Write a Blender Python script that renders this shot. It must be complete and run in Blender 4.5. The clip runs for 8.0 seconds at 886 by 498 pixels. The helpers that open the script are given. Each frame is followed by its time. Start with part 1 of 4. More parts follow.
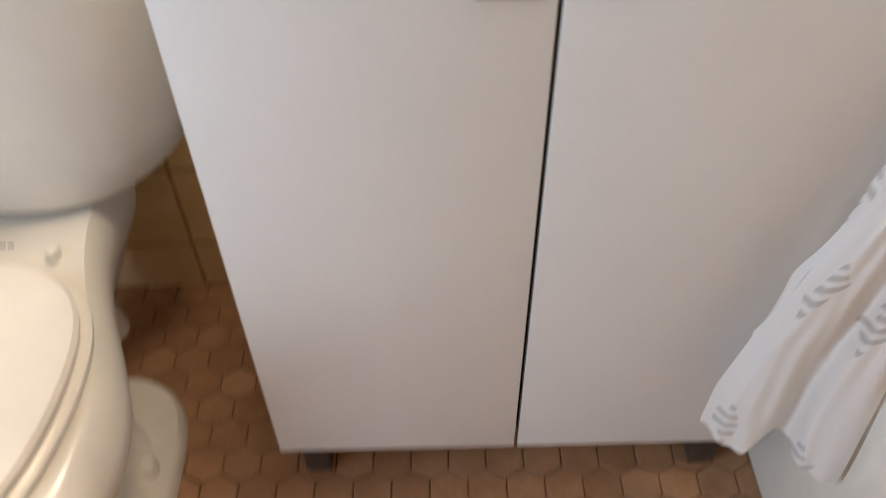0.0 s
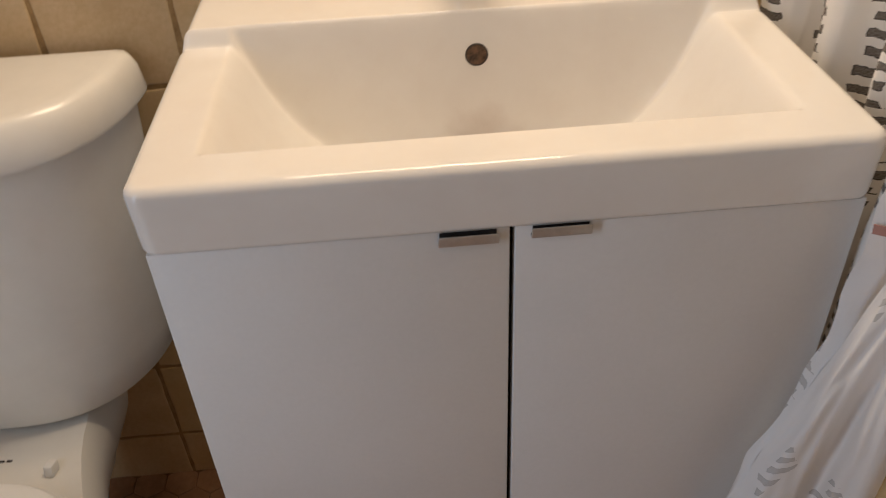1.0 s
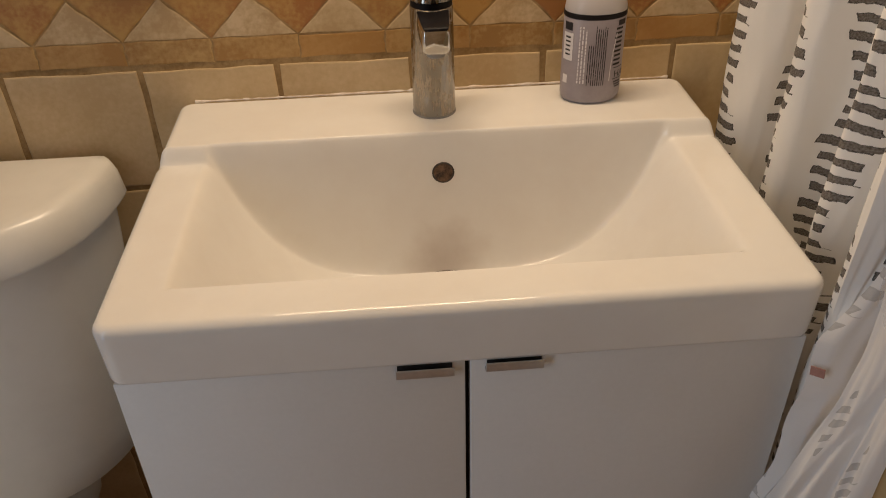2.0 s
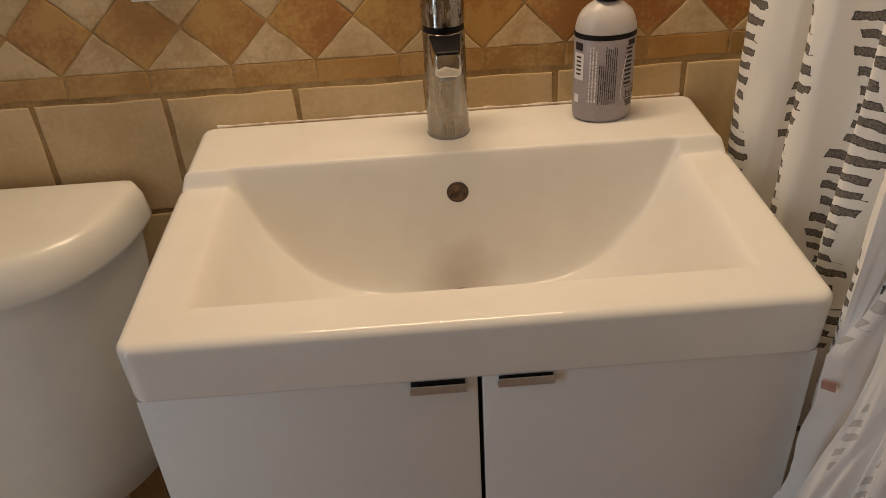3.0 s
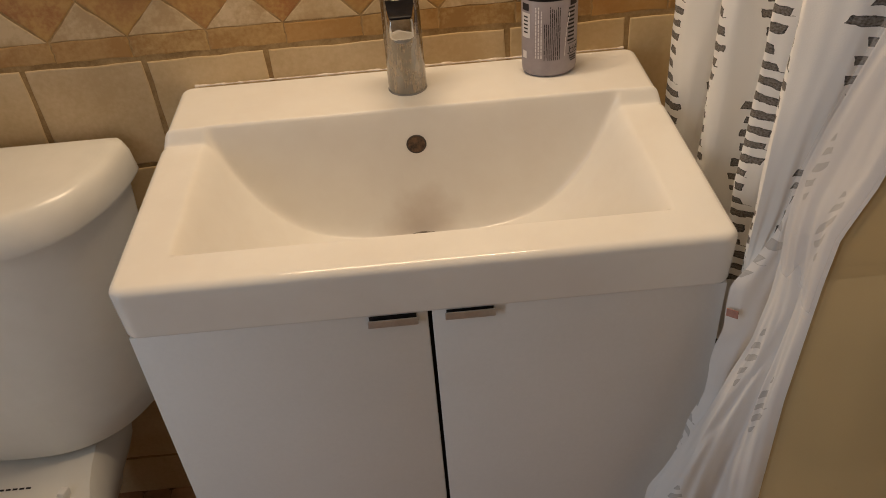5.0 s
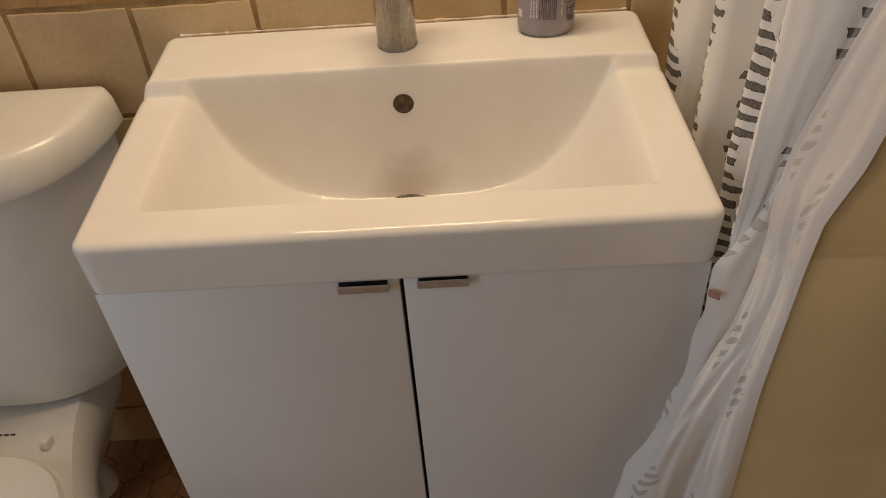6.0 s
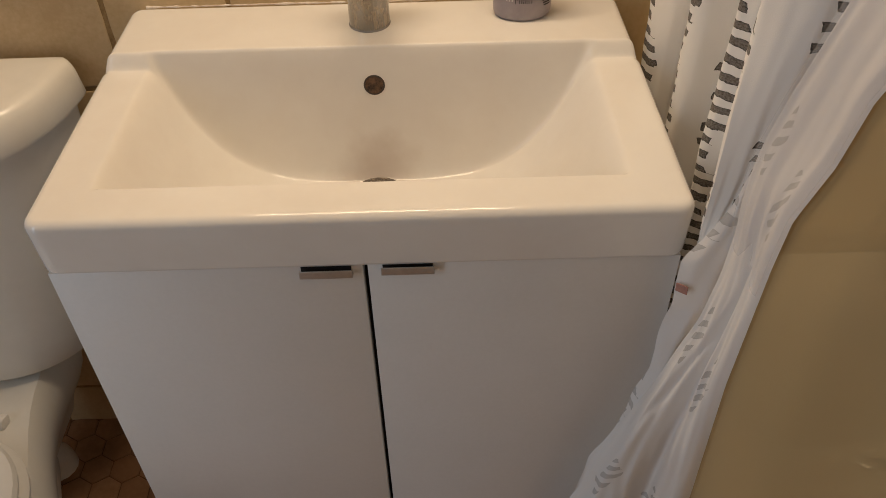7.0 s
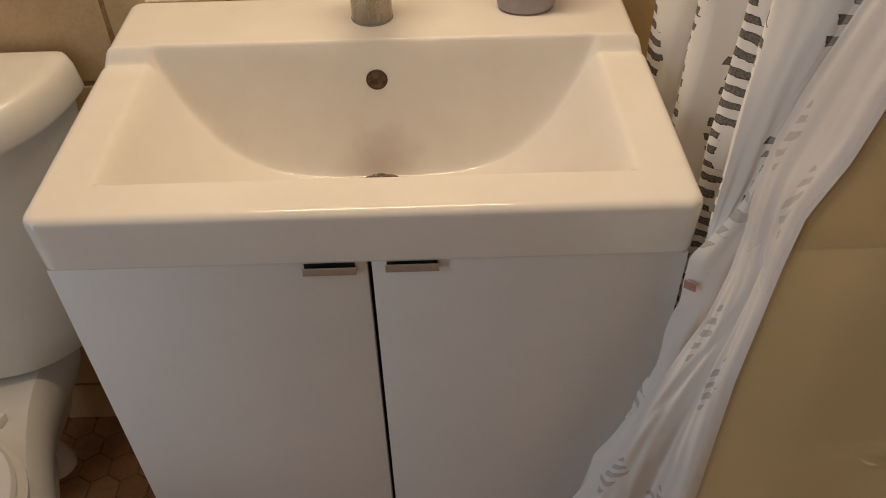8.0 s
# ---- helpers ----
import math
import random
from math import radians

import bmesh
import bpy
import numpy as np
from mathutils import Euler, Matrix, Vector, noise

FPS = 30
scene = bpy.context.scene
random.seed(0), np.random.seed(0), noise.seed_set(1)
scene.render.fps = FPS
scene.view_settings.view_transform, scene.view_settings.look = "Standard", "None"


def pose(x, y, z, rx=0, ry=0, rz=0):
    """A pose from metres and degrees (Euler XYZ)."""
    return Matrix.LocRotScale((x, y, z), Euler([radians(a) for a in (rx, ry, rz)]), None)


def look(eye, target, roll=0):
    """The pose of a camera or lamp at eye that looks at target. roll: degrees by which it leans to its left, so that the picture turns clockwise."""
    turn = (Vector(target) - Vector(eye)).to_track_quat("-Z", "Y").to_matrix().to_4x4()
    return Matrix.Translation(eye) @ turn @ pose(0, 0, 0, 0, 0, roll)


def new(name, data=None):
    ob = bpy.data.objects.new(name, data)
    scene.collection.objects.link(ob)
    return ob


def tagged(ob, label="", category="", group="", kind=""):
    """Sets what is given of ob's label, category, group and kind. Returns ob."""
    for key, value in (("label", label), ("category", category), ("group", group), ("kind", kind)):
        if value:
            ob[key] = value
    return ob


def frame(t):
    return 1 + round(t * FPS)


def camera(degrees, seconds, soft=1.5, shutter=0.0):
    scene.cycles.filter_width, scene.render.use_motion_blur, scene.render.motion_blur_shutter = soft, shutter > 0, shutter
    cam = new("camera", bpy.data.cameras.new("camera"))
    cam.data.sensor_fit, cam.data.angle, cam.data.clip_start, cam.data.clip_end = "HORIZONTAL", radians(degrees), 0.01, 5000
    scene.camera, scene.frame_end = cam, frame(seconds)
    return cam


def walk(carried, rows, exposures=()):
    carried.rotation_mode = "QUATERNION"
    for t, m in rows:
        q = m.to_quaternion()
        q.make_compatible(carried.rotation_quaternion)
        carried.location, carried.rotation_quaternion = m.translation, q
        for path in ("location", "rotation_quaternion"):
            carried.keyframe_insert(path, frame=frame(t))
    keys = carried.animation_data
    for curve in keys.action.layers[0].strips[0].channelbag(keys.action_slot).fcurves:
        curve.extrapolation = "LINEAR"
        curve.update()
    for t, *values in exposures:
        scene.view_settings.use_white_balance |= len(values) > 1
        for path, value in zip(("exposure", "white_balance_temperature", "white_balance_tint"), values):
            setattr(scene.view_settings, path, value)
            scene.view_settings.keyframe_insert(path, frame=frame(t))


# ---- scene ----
cam = camera(57.0, 8.0, soft=0.8, shutter=0.4)
PATH = [
    (0, (-0.096, -0.951, 1.07), (-0.084, 0.431, -0.375), -0.9),
    (0.1, (-0.091, -0.982, 1.072), (-0.061, 0.513, -0.256), -2.0),
    (0.2, (-0.085, -0.962, 1.093), (-0.066, 0.559, -0.206), -1.7),
    (0.3, (-0.087, -0.958, 1.111), (-0.091, 0.58, -0.167), -1.2),
    (0.4, (-0.0946, -0.9524, 1.1256), (-0.0881, 0.6205, -0.1096), -2.0),
    (0.5, (-0.103, -0.953, 1.142), (-0.074, 0.641, -0.065), -0.6),
    (0.6, (-0.109, -0.9499, 1.155), (-0.063, 0.6395, -0.0581), -0.8),
    (0.7, (-0.106, -0.951, 1.153), (-0.028, 0.645, -0.05), 0.5),
    (0.8, (-0.1079, -0.9489, 1.167), (0.0245, 0.6223, -0.0634), 0.8),
    (0.9, (-0.0996, -0.9512, 1.1777), (0.0106, 0.6178, -0.0577), -0.9),
    (1, (-0.088, -0.955, 1.182), (-0.008, 0.633, -0.032), -2.9),
    (1.1, (-0.0892, -0.9563, 1.1962), (0.0297, 0.6279, -0.0189), -2.9),
    (1.2, (-0.0821, -0.9534, 1.1994), (0.0419, 0.616, -0.0342), -3.2),
    (1.3, (-0.0778, -0.9483, 1.2091), (0.0485, 0.5954, -0.0563), -3.0),
    (1.4, (-0.0797, -0.9288, 1.2227), (0.0441, 0.5974, -0.064), -2.6),
    (1.5, (-0.073, -0.926, 1.24), (0.01, 0.642, 0.002), -2.7),
    (1.6, (-0.0706, -0.936, 1.243), (0.0357, 0.6838, 0.0746), -2.2),
    (1.7, (-0.066, -0.927, 1.256), (0.041, 0.697, 0.094), -1.5),
    (2.8, (-0.043, -0.941, 1.282), (0.016, 0.721, 0.171), -3.2),
    (2.9, (-0.0415, -0.9387, 1.2827), (0.0048, 0.7205, 0.1669), -3.9),
    (3, (-0.039, -0.944, 1.281), (0.0, 0.717, 0.167), -3.5),
    (3.1, (-0.0392, -0.9381, 1.2825), (0.0063, 0.7154, 0.1583), -3.4),
    (3.2, (-0.0378, -0.941, 1.2807), (0.0216, 0.7129, 0.1577), -2.9),
    (3.3, (-0.0398, -0.9406, 1.2805), (0.0258, 0.7094, 0.1521), -3.0),
    (3.4, (-0.0403, -0.9482, 1.2837), (0.0183, 0.6997, 0.1518), -3.2),
    (3.5, (-0.039, -0.952, 1.28), (0.017, 0.691, 0.141), -3.0),
    (3.6, (-0.0414, -0.9578, 1.2864), (0.0077, 0.6575, 0.1081), -3.2),
    (3.7, (-0.0407, -0.961, 1.3034), (-0.0321, 0.6321, 0.0943), -4.9),
    (3.8, (-0.0411, -0.9833, 1.3156), (-0.0669, 0.6195, 0.1195), -5.7),
    (3.9, (-0.0313, -1.005, 1.332), (-0.0707, 0.591, 0.1272), -6.1),
    (4, (-0.025, -1.008, 1.341), (-0.015, 0.577, 0.122), -5.1),
    (4.1, (-0.0202, -1.0169, 1.3372), (0.0707, 0.5738, 0.1284), -4.0),
    (4.2, (-0.0223, -1.019, 1.3397), (0.0628, 0.5671, 0.1243), -4.3),
    (5.3, (0.0237, -1.0174, 1.3417), (0.0325, 0.5468, 0.0954), -4.2),
    (5.5, (0.033, -1.008, 1.338), (0.034, 0.545, 0.078), -3.9),
    (5.6, (0.0404, -1.0063, 1.3372), (0.0285, 0.5376, 0.0659), -4.4),
    (5.8, (0.0526, -1.0006, 1.3352), (0.0167, 0.5192, 0.0357), -4.5),
    (5.9, (0.0548, -0.9972, 1.3317), (0.0205, 0.5177, 0.0263), -4.2),
    (6, (0.06, -0.991, 1.329), (0.019, 0.513, 0.012), -4.2),
    (6.1, (0.0629, -0.9886, 1.3275), (0.0305, 0.5121, 0.0058), -4.1),
    (6.2, (0.065, -0.9853, 1.3275), (0.0499, 0.5083, -0.0024), -3.8),
    (6.3, (0.0681, -0.9806, 1.3246), (0.0554, 0.5176, -0.0002), -3.4),
    (6.4, (0.0688, -0.9805, 1.3235), (0.0536, 0.5102, -0.0097), -3.5),
    (6.5, (0.069, -0.978, 1.322), (0.056, 0.495, -0.031), -3.0),
    (6.6, (0.0732, -0.9758, 1.3241), (0.0574, 0.5041, -0.0212), -2.7),
    (6.7, (0.0756, -0.9756, 1.3201), (0.0489, 0.5209, -0.0064), -3.1),
    (6.8, (0.0755, -0.9783, 1.3232), (0.0689, 0.519, -0.0028), -2.3),
    (6.9, (0.0744, -0.9754, 1.3212), (0.0772, 0.5028, -0.0259), -2.1),
    (7, (0.072, -0.976, 1.321), (0.083, 0.499, -0.031), -1.4),
    (7.1, (0.0744, -0.9709, 1.3181), (0.0741, 0.506, -0.0305), -2.1),
    (7.2, (0.076, -0.9672, 1.3174), (0.0738, 0.5086, -0.0324), -1.9),
    (7.3, (0.0754, -0.9686, 1.3118), (0.082, 0.5206, -0.0232), -1.6),
    (7.4, (0.0713, -0.967, 1.3129), (0.1135, 0.5015, -0.0443), -0.1),
    (7.5, (0.069, -0.967, 1.312), (0.105, 0.502, -0.045), -0.4),
    (7.6, (0.07, -0.9644, 1.3121), (0.083, 0.5073, -0.0421), -1.3),
    (7.7, (0.0696, -0.9656, 1.3115), (0.0746, 0.5133, -0.0349), -1.9),
    (7.8, (0.0649, -0.9674, 1.312), (0.0759, 0.508, -0.0383), -1.7),
    (7.9, (0.0645, -0.9647, 1.3134), (0.0761, 0.5033, -0.0449), -1.6),
    (8, (0.064, -0.968, 1.314), (0.083, 0.501, -0.044), -1.2),
]
EXPOSURES = [(0.0, 1.34, 5830, 7), (0.2, 1.11, 5800, 8), (0.5, 0.61, 5760, 9), (1.0, 0.38, 5890, 10), (1.5, 0.11, 6050, 10), (3.0, -0.10, 6370, 9), (3.5, -0.10, 6370, 9), (5.5, 0.01, 6280, 9), (8.0, 0.01, 6250, 9)]
walk(cam, [(t, look(eye, target, roll)) for t, eye, target, roll in PATH], EXPOSURES)

# ---------------------------------------------------------------- light
world = bpy.data.worlds.new("world")
scene.world = world
world.use_nodes = True
world.node_tree.nodes["Background"].inputs[0].default_value = (0.6, 0.75, 1.0, 1)
world.node_tree.nodes["Background"].inputs[1].default_value = 0.3


def area_lamp(name, m, sx, sy, watts, colour, spread=180):
    data = bpy.data.lights.new(name, "AREA")
    data.shape, data.size, data.size_y = "RECTANGLE", sx, sy
    data.energy, data.color, data.spread = watts, colour, radians(spread)
    ob = new(name, data)
    ob.matrix_world = m
    return ob


# warm bar lamp over the mirror, unseen warm fill added to brighten the bathtub, cool daylight from the open doorway
area_lamp("vanity_lamp", look((-0.04, -0.10, 1.76), (-0.03, -0.46, 0.9)), 0.54, 0.09, 6.9, (1.0, 0.74, 0.475))
area_lamp("shower_lamp", look((0.76, -0.80, 2.385), (0.72, -0.75, 0.0)), 0.16, 0.16, 4.2, (1.0, 0.73, 0.45))
area_lamp("doorway_daylight", look((-1.19, -1.17, 1.02), (0.2, -0.80, 0.85)), 0.32, 1.90, 6.3, (0.815, 0.912, 0.985))


# ---------------------------------------------------------------- materials
def material(name, rough=0.5, metal=0.0, coat=0.0):
    m = bpy.data.materials.new(name)
    m.use_nodes = True
    n, l = m.node_tree.nodes, m.node_tree.links
    b = n["Principled BSDF"]
    b.inputs["Roughness"].default_value = rough
    b.inputs["Metallic"].default_value = metal
    b.inputs["Coat Weight"].default_value = coat
    b.inputs["Coat Roughness"].default_value = 0.08
    return m, n, l, b


def noise_node(n, l, scale, detail=4, rough=0.55, coord="Object"):
    tc = n.new("ShaderNodeTexCoord")
    t = n.new("ShaderNodeTexNoise")
    t.inputs["Scale"].default_value = scale
    t.inputs["Detail"].default_value = detail
    t.inputs["Roughness"].default_value = rough
    l.new(tc.outputs[coord], t.inputs["Vector"])
    return t


def ramp_node(n, l, fac, stops):
    r = n.new("ShaderNodeValToRGB")
    while len(r.color_ramp.elements) < len(stops):
        r.color_ramp.elements.new(0.5)
    for e, (p, c) in zip(r.color_ramp.elements, stops):
        e.position, e.color = p, (*c, 1)
    l.new(fac, r.inputs["Fac"])
    return r


def mix_node(n, l, fac, a, b, mode="MIX"):
    x = n.new("ShaderNodeMix")
    x.data_type, x.blend_type = "RGBA", mode
    for s, v in ((x.inputs["Factor"], fac), (x.inputs[6], a), (x.inputs[7], b)):
        if isinstance(v, bpy.types.NodeSocket):
            l.new(v, s)
        elif isinstance(v, (int, float)):
            s.default_value = v
        else:
            s.default_value = (*v, 1)
    return x.outputs[2]


def math_node(n, l, op, a, b=0.0, c=0.0):
    x = n.new("ShaderNodeMath")
    x.operation = op
    for s, v in zip(x.inputs, (a, b, c)):
        if isinstance(v, (int, float)):
            s.default_value = v
        else:
            l.new(v, s)
    return x.outputs[0]


def bump_node(n, l, b, height, strength, dist):
    u = n.new("ShaderNodeBump")
    u.inputs["Strength"].default_value, u.inputs["Distance"].default_value = strength, dist
    l.new(height, u.inputs["Height"])
    l.new(u.outputs[0], b.inputs["Normal"])
    return u


def mottled(name, dark, light, big=9.0, fine=70.0, rough=0.45, rough_var=0.15, bump=0.15, dist=0.002, vary=0.0, tint=None,
            coat=0.0, metal=0.0, coord="Object", crisp=0.11):
    """Two colours mixed by a broad and a fine noise; vary: how much pieces differ from one another."""
    m, n, l, b = material(name, rough, metal, coat)
    n1, n2 = noise_node(n, l, big, 5, 0.6, coord), noise_node(n, l, fine, 4, 0.6, coord)
    fac = math_node(n, l, "ADD", math_node(n, l, "MULTIPLY", n1.outputs["Fac"], 0.72), math_node(n, l, "MULTIPLY", n2.outputs["Fac"], 0.28))
    col = ramp_node(n, l, fac, ((0.5 - crisp, dark), (0.5 + crisp, light))).outputs[0]
    if vary:
        info = n.new("ShaderNodeObjectInfo")
        col = mix_node(n, l, math_node(n, l, "MULTIPLY", info.outputs["Random"], vary), col, tint or dark)
        add = n.new("ShaderNodeVectorMath")
        tc = n.new("ShaderNodeTexCoord")
        add.operation = "MULTIPLY_ADD"
        l.new(info.outputs["Random"], add.inputs[0])
        add.inputs[1].default_value = (37, 17, 53)
        l.new(tc.outputs[coord], add.inputs[2])
        l.new(add.outputs[0], n1.inputs["Vector"])
    l.new(col, b.inputs["Base Color"])
    l.new(math_node(n, l, "MULTIPLY_ADD", n1.outputs["Fac"], rough_var, rough - rough_var / 2), b.inputs["Roughness"])
    if bump:
        bump_node(n, l, b, fac, bump, dist)
    return m


M_SINK = mottled("glazed_ceramic", (0.76, 0.73, 0.69), (0.80, 0.78, 0.745), 5, 30, 0.085, 0.02, 0.010, 0.002)


def drain_film_shade(m):
    """A thin brown mineral film on the basin's floor round the drain, with the bowl's soft shade painted in."""
    n, l = m.node_tree.nodes, m.node_tree.links
    b = n["Principled BSDF"]
    base = b.inputs["Base Color"].links[0].from_socket
    tc, d = n.new("ShaderNodeTexCoord"), n.new("ShaderNodeVectorMath")
    d.operation = "DISTANCE"
    d.inputs[1].default_value = (0.0, 0.046, -0.084)
    l.new(tc.outputs["Object"], d.inputs[0])
    t = noise_node(n, l, 26, 4)
    far = math_node(n, l, "ADD", d.outputs["Value"], math_node(n, l, "MULTIPLY_ADD", t.outputs["Fac"], 0.05, -0.025))
    f = ramp_node(n, l, far, ((0.012, (0.42, 0.42, 0.42)), (0.066, (0, 0, 0)))).outputs[0]
    l.new(mix_node(n, l, f, base, (0.36, 0.25, 0.17)), b.inputs["Base Color"])


drain_film_shade(M_SINK)
M_SINK.node_tree.nodes["Principled BSDF"].inputs["Specular IOR Level"].default_value = 0.45
M_TOILET = mottled("toilet_china", (0.74, 0.72, 0.67), (0.79, 0.77, 0.72), 5, 30, 0.25, 0.05, 0.02, 0.002, coat=0.05)
M_SEAT = mottled("seat_plastic", (0.78, 0.76, 0.72), (0.82, 0.80, 0.76), 6, 60, 0.28, 0.08, 0.02, 0.001)
M_DOOR = mottled("white_foil", (0.70, 0.69, 0.68), (0.74, 0.73, 0.72), 4, 160, 0.42, 0.10, 0.03, 0.0006)
M_CARCASS = mottled("white_board", (0.62, 0.61, 0.60), (0.68, 0.67, 0.66), 5, 90, 0.5)
# near-black colour that stands in for shade in the cabinet's gaps
M_GAP_SHADE = mottled("gap_shade", (0.012, 0.010, 0.010), (0.02, 0.018, 0.017), 20, 100, 0.7)
M_STEEL = mottled("brushed_nickel", (0.50, 0.485, 0.47), (0.62, 0.60, 0.58), 20, 240, 0.40, 0.12, 0.05, 0.0004, metal=0.75)
M_LEG = mottled("dark_leg", (0.045, 0.030, 0.024), (0.075, 0.052, 0.042), 20, 120, 0.6)
M_TILE = mottled("beige_tile", (0.480, 0.340, 0.180), (0.620, 0.470, 0.285), 7, 150, 0.46, 0.2, 0.30, 0.0012, 0.55, (0.600, 0.425, 0.180))
M_TRI = mottled("pale_tile", (0.430, 0.295, 0.150), (0.620, 0.475, 0.290), 18, 170, 0.52, 0.2, 0.4, 0.0015, 0.5, (0.500, 0.350, 0.165), crisp=0.08)
M_RUST = mottled("rust_tile", (0.300, 0.090, 0.016), (0.470, 0.265, 0.070), 13, 170, 0.52, 0.2, 0.4, 0.0015, 0.70, (0.430, 0.270, 0.085), crisp=0.065)
M_LINER_TILE = mottled("ochre_strip_tile", (0.310, 0.170, 0.048), (0.470, 0.315, 0.125), 16, 170, 0.52, 0.2, 0.4, 0.0015, 0.8, (0.420, 0.210, 0.050), crisp=0.065)
M_GROUT = mottled("tan_grout", (0.245, 0.148, 0.055), (0.420, 0.280, 0.125), 28, 220, 0.85, 0.1, 0.5, 0.001)
M_HEX = mottled("terracotta_hex", (0.30, 0.155, 0.075), (0.46, 0.265, 0.145), 10, 90, 0.48, 0.2, 0.25, 0.001, 0.5, (0.29, 0.145, 0.070))
M_FLOOR_GROUT = mottled("floor_grout", (0.15, 0.075, 0.036), (0.32, 0.175, 0.09), 22, 200, 0.9)
M_PLAIN_TILE = mottled("plain_beige_tile", (0.40, 0.28, 0.15), (0.52, 0.39, 0.24), 5, 45, 0.42, 0.2, 0.2, 0.0015)
M_CEIL = mottled("white_ceiling", (0.74, 0.72, 0.68), (0.80, 0.78, 0.74), 3, 60, 0.9)
M_TUB = mottled("tub_enamel", (0.74, 0.71, 0.64), (0.80, 0.77, 0.70), 4, 30, 0.18, 0.06, 0.02, 0.002, coat=0.2)
M_CAULK = mottled("white_caulk", (0.62, 0.50, 0.40), (0.80, 0.74, 0.67), 60, 300, 0.5, 0.1, 0.5, 0.001)
M_PLATE = mottled("switch_plate", (0.74, 0.72, 0.66), (0.78, 0.76, 0.70), 8, 60, 0.35)
M_INK = mottled("dark_ink", (0.008, 0.006, 0.008), (0.018, 0.014, 0.017), 60, 300, 0.6)
M_BROWN = mottled("care_label", (0.27, 0.13, 0.105), (0.36, 0.19, 0.155), 60, 300, 0.7)
M_PAPER = mottled("label_white", (0.70, 0.67, 0.68), (0.78, 0.75, 0.76), 30, 200, 0.45)
M_LILAC = mottled("lilac_label", (0.300, 0.262, 0.285), (0.350, 0.312, 0.335), 20, 150, 0.35)
M_CAP = mottled("black_plastic", (0.006, 0.005, 0.006), (0.012, 0.010, 0.011), 20, 150, 0.45)
M_CAP.node_tree.nodes["Principled BSDF"].inputs["Specular IOR Level"].default_value = 0.15
M_RUBBER = mottled("grey_fitting", (0.20, 0.19, 0.18), (0.28, 0.27, 0.26), 20, 150, 0.5)


def chrome():
    m, n, l, b = material("limescaled_chrome", 0.1, 1.0)
    a, c = noise_node(n, l, 45, 5, 0.7), noise_node(n, l, 260, 5, 0.75)
    # dried water runs: stretched along the height
    tc, mp = n.new("ShaderNodeTexCoord"), n.new("ShaderNodeMapping")
    mp.inputs["Scale"].default_value = (1, 1, 0.10)
    l.new(tc.outputs["Object"], mp.inputs["Vector"])
    l.new(mp.outputs[0], c.inputs["Vector"])
    dirt = math_node(n, l, "MULTIPLY", a.outputs["Fac"], c.outputs["Fac"])
    f = ramp_node(n, l, dirt, ((0.24, (0, 0, 0)), (0.31, (1, 1, 1)))).outputs[0]
    l.new(mix_node(n, l, f, (0.31, 0.295, 0.275), (0.40, 0.345, 0.28)), b.inputs["Base Color"])
    l.new(math_node(n, l, "MULTIPLY_ADD", f, 0.36, 0.05), b.inputs["Roughness"])
    l.new(math_node(n, l, "MULTIPLY_ADD", f, -0.12, 1.0), b.inputs["Metallic"])
    bump_node(n, l, b, dirt, 0.15, 0.001)
    return m


M_CHROME = chrome()
M_CLEAN_CHROME = mottled("polished_chrome", (0.50, 0.49, 0.48), (0.60, 0.59, 0.58), 20, 200, 0.07, 0.05, 0.01, 0.0004, metal=1.0)


def bottle_glass():
    m, n, l, b = material("frosted_bottle", 0.32)
    b.inputs["Base Color"].default_value = (0.60, 0.56, 0.55, 1)
    b.inputs["Transmission Weight"].default_value = 0.15
    b.inputs["Subsurface Weight"].default_value = 0.2
    b.inputs["Subsurface Radius"].default_value = (0.01, 0.01, 0.01)
    t = noise_node(n, l, 60)
    bump_node(n, l, b, t.outputs["Fac"], 0.05, 0.0005)
    return m


M_BOTTLE = bottle_glass()


